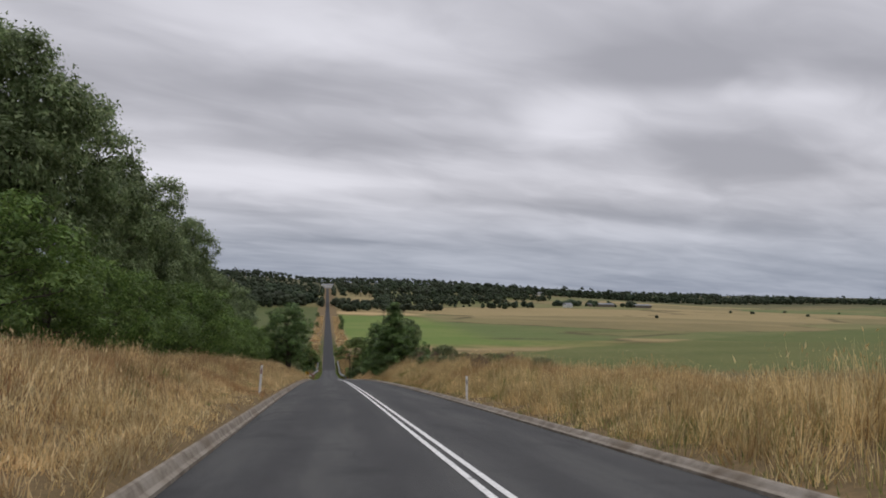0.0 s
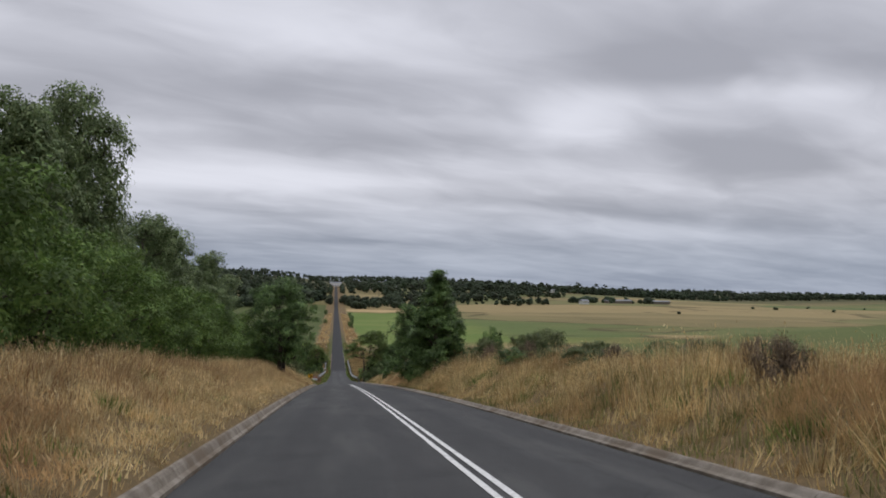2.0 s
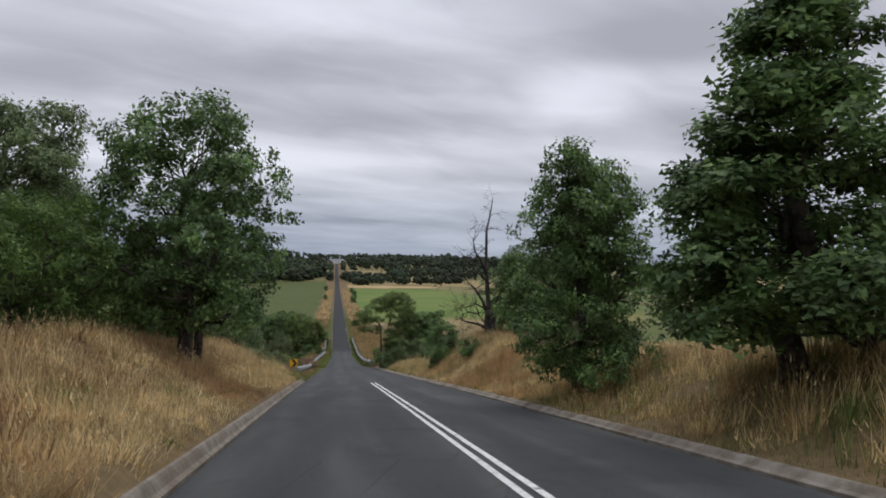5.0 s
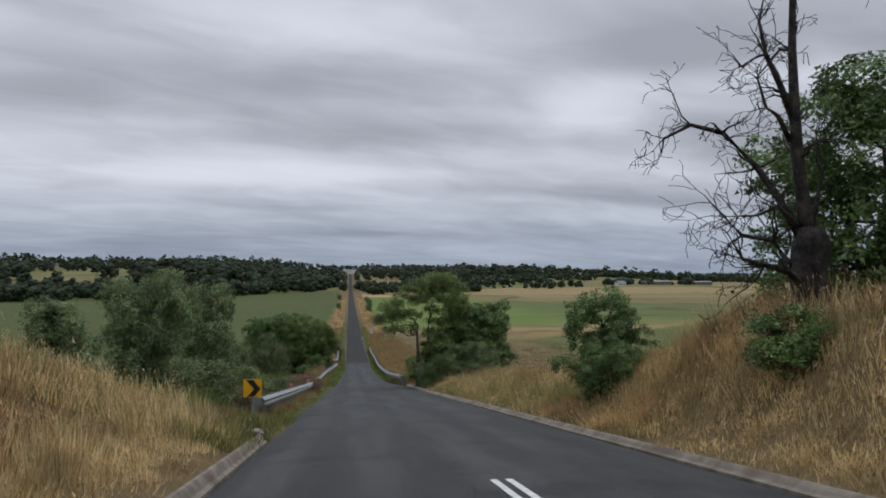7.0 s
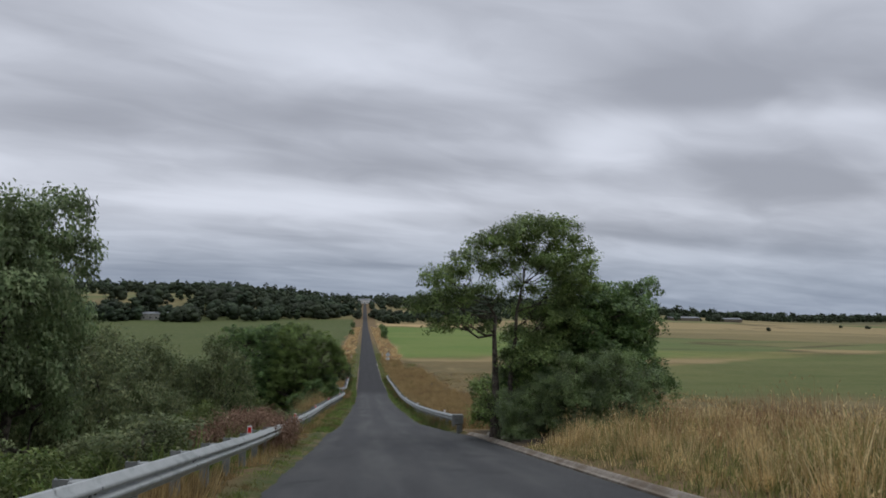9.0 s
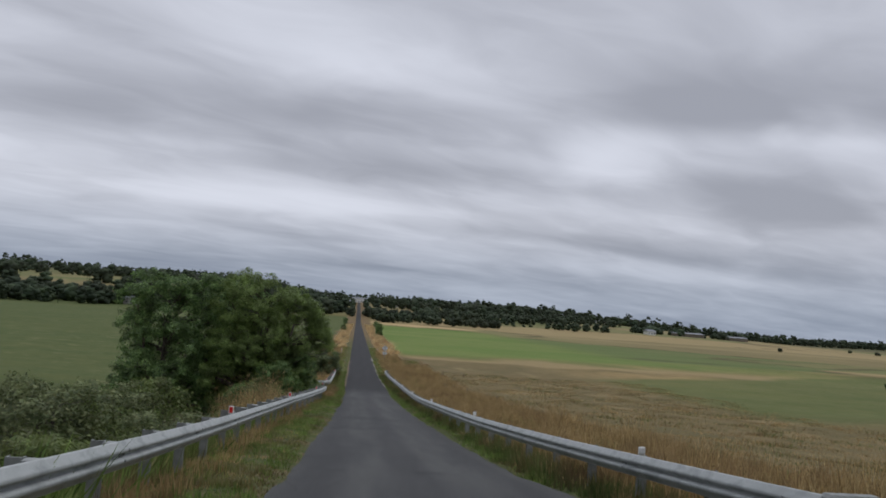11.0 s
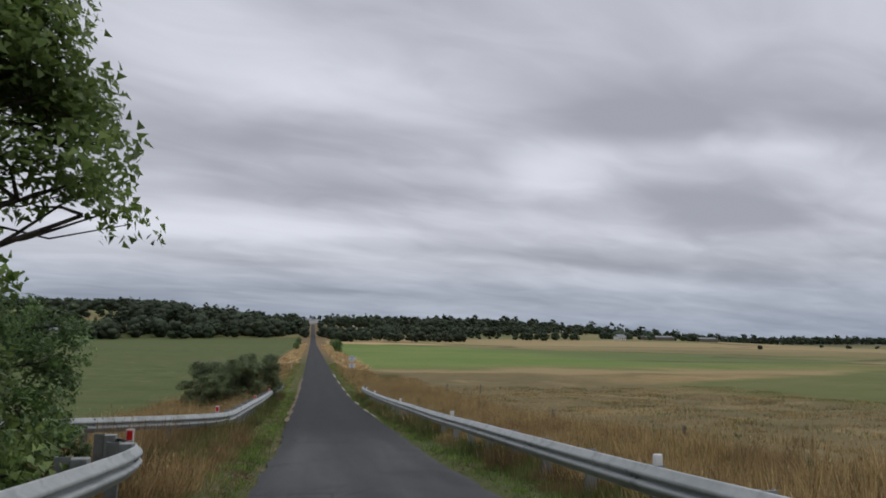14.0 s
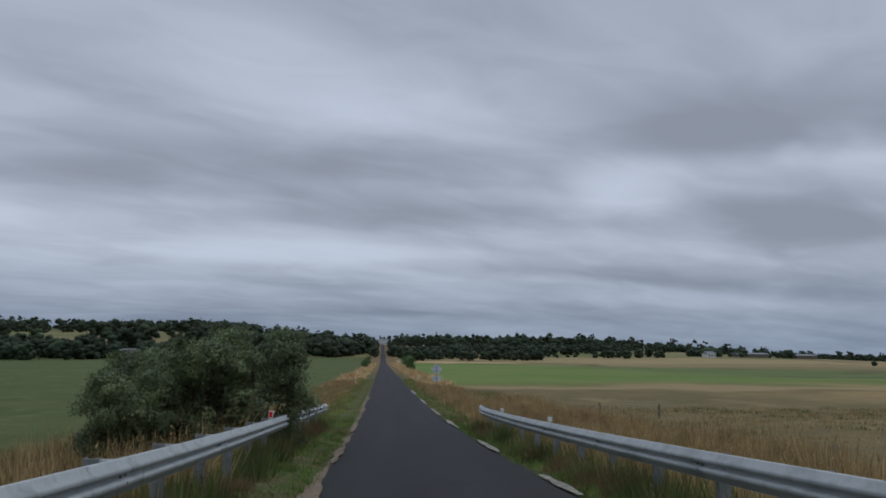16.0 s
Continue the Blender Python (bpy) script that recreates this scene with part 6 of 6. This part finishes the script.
def build_woods():
    rng = np.random.default_rng(91)
    left = strew(rng, 300, [(-640, 600), (-230, 640), (-130, 680)], 8, 13, 60) + strew(rng, 150, [(-150, 680), (-90, 700), (-14, 800)], 8, 14, 110) + strew(rng, 130, [(-160, 760), (-40, 820)], 10, 16, 160) + strew(rng, 420, [(-900, 980), (-300, 960), (-60, 960)], 9, 16, 160)
    left += strew(rng, 46, [(-420, 690), (-150, 700), (-40, 790)], 15, 20, 60)
    left += open_land(strew(rng, 260, [(-640, 770), (-230, 790), (-120, 810)], 10, 17, 150))
    left += strew(rng, 90, [(-360, 700), (-165, 700)], 9, 14, 60)
    left = [q for q in left if not (abs(q[0] + 160) < 9 and q[1] < 700)]
    woods("woods", "dark wooded slope beyond the green paddock", left, 1)
    mid = strew(rng, 150, [(12, 705), (60, 712), (160, 745), (300, 850)], 5, 8, 40) + strew(rng, 360, [(12, 780), (60, 795), (160, 830), (300, 900)], 5.5, 9.5, 130) + strew(rng, 260, [(-200, 900), (-14, 900)], 7, 14, 330) + strew(rng, 420, [(14, 960), (280, 990)], 9, 16, 330) + strew(rng, 90, [(7, 780), (9, 1230)], 5, 9, 5) + strew(rng, 90, [(-7, 760), (-9, 1230)], 5, 9, 5)
    mid += strew(rng, 40, [(-120, 760), (120, 900)], 13, 18, 200)
    woods("woods", "dark trees either side of the far road", open_land(mid) + strew(rng, 60, [(11, 735), (70, 765)], 6, 10, 30), 2)
    right = strew(rng, 70, [(150, 960), (600, 1290), (1300, 1400)], 17, 23, 120) + strew(rng, 1450, [(120, 930), (290, 1080), (600, 1270), (1300, 1400), (2400, 1100)], 11, 17, 190)
    woods("woods", "long dark belt of trees across the plain", [(a, b, h * 0.88) for a, b, h in right], 3, detail_to=1000.0)
    hills = strew(rng, 1700, [(-1500, 1250), (-300, 1300), (400, 1400), (1500, 1900)], 11, 19, 900) + strew(rng, 900, [(-1200, 2000), (1200, 2100)], 14, 22, 900)
    woods("woods", "scattered trees over the far hills", open_land(hills), 4)
    lone = strew(rng, 12, [(90, 750), (200, 800)], 1.6, 2.6, 40) + strew(rng, 18, [(268, 826), (420, 872)], 4, 7.5, 26) + strew(rng, 6, [(300, 640), (700, 800)], 2, 3.5, 120)
    woods("hedge_trees", "scattered low trees in the dry paddock", lone, 5, 9, low=True)


build_woods()
for x, y, s in [(7.2, 430, 1.6), (9.4, 500, 1.5), (-7.5, 470, 1.2), (9.0, 560, 1.4), (-8.5, 600, 1.6)]:
    place(SHRUB_DARK, x, y, s, s * 1.25, rng_t.random() * 360, "dark round bush on the far verge", "bush", "bushes along the far road")


# ---- far buildings ----
def house(name, x, y, w, d, h, rise, rz, label, wins=4, wall=None):
    z = float(ground_z(x, y))
    root = empty(name, x, y, z - 0.4, rz)
    tagged(root, label, "house" if name == "farmhouse" else "shed")
    part("wall", box_bm(w, d, h + 0.4), wall or HOUSE_WHITE, root)
    bm = bmesh.new()
    e = 0.5
    pts = [(-w / 2 - e, -d / 2 - e, h + 0.4), (w / 2 + e, -d / 2 - e, h + 0.4), (w / 2 + e, d / 2 + e, h + 0.4), (-w / 2 - e, d / 2 + e, h + 0.4), (-w / 2 - e, 0, h + 0.4 + rise), (w / 2 + e, 0, h + 0.4 + rise)]
    vs = [bm.verts.new(p) for p in pts]
    for q in ((0, 1, 5, 4), (2, 3, 4, 5), (0, 4, 3), (1, 2, 5), (3, 2, 1, 0)):
        bm.faces.new([vs[i] for i in q])
    part("roof", bm, ROOF_GREY, root)
    for k in range(wins):
        a = -w / 2 + w * (k + 0.5) / wins
        part("window", box_bm(1.3, 0.08, 1.2, (a, -d / 2 - 0.02, 1.3)), GLASS, root)


house("farmhouse", -1.0, 1262, 20, 9, 5.0, 2.5, 0, "white house at the far end of the road", 5)
house("farmhouse", 277, 816, 9, 7, 3.2, 2.0, 20, "small white farmhouse across the paddocks", 3)
house("farm_shed", 330, 850, 34, 12, 2.8, 1.4, 12, "long low grey farm shed", 0, TIMBER)
house("farm_shed", 385, 862, 30, 12, 2.8, 1.4, 10, "long low grey farm shed", 0, TIMBER)
house("farmhouse", -160, 704, 24, 9, 4.5, 1.6, -8, "pale house half hidden on the wooded slope", 5, WEATHERED)
house("farm_shed", 62, 1120, 60, 14, 4.0, 1.6, 4, "long pale shed among distant trees", 0)


for k, (x, y) in enumerate([(262, 1148), (318, 1160), (355, 1190), (150, 1235), (-52, 1215)]):
    house("farmhouse", x, y, 13 + 3 * (k % 2), 8, 3.6, 1.8, 15 * k, "small white house on the far hillside", 3)


# ---- fence posts ----
def fence(name, pts, label):
    root = empty(name, 0, 0, 0)
    tagged(root, label, "fence")
    for x, y in pts:
        z = float(ground_z(x, y))
        part("post", box_bm(0.10, 0.10, 1.05, (x, y, z - 0.25), 0.02), TIMBER, root)
    wires = Wood()
    for dz in (0.35, 0.6, 0.75):
        wires.add([(x, y, float(ground_z(x, y)) + dz) for x, y in pts], [0.004] * len(pts), 3)
    link_mesh("wire", wires.v, wires.f, POST_STEEL, root)


fence("wire_fence", [(14.5, 252.0), (11.6, 254.0)], "two old timber posts of a paddock fence")
fence("wire_fence", [(10.4, 205.4), (9.4, 215.5), (8.4, 226.0)], "old timber stakes in golden grass beside the road")
retire(DEADFERN, WATTLE_LOW, OLIVE_LOW, EUCA_A, EUCA_B, WATTLE, ROUND, CONE, SPREAD, FIRTREE, SHRUB, SHRUB_DARK, BRACKEN, GIANT, BOUGH, OLIVE, SAGE, OLIVE_BUSH)
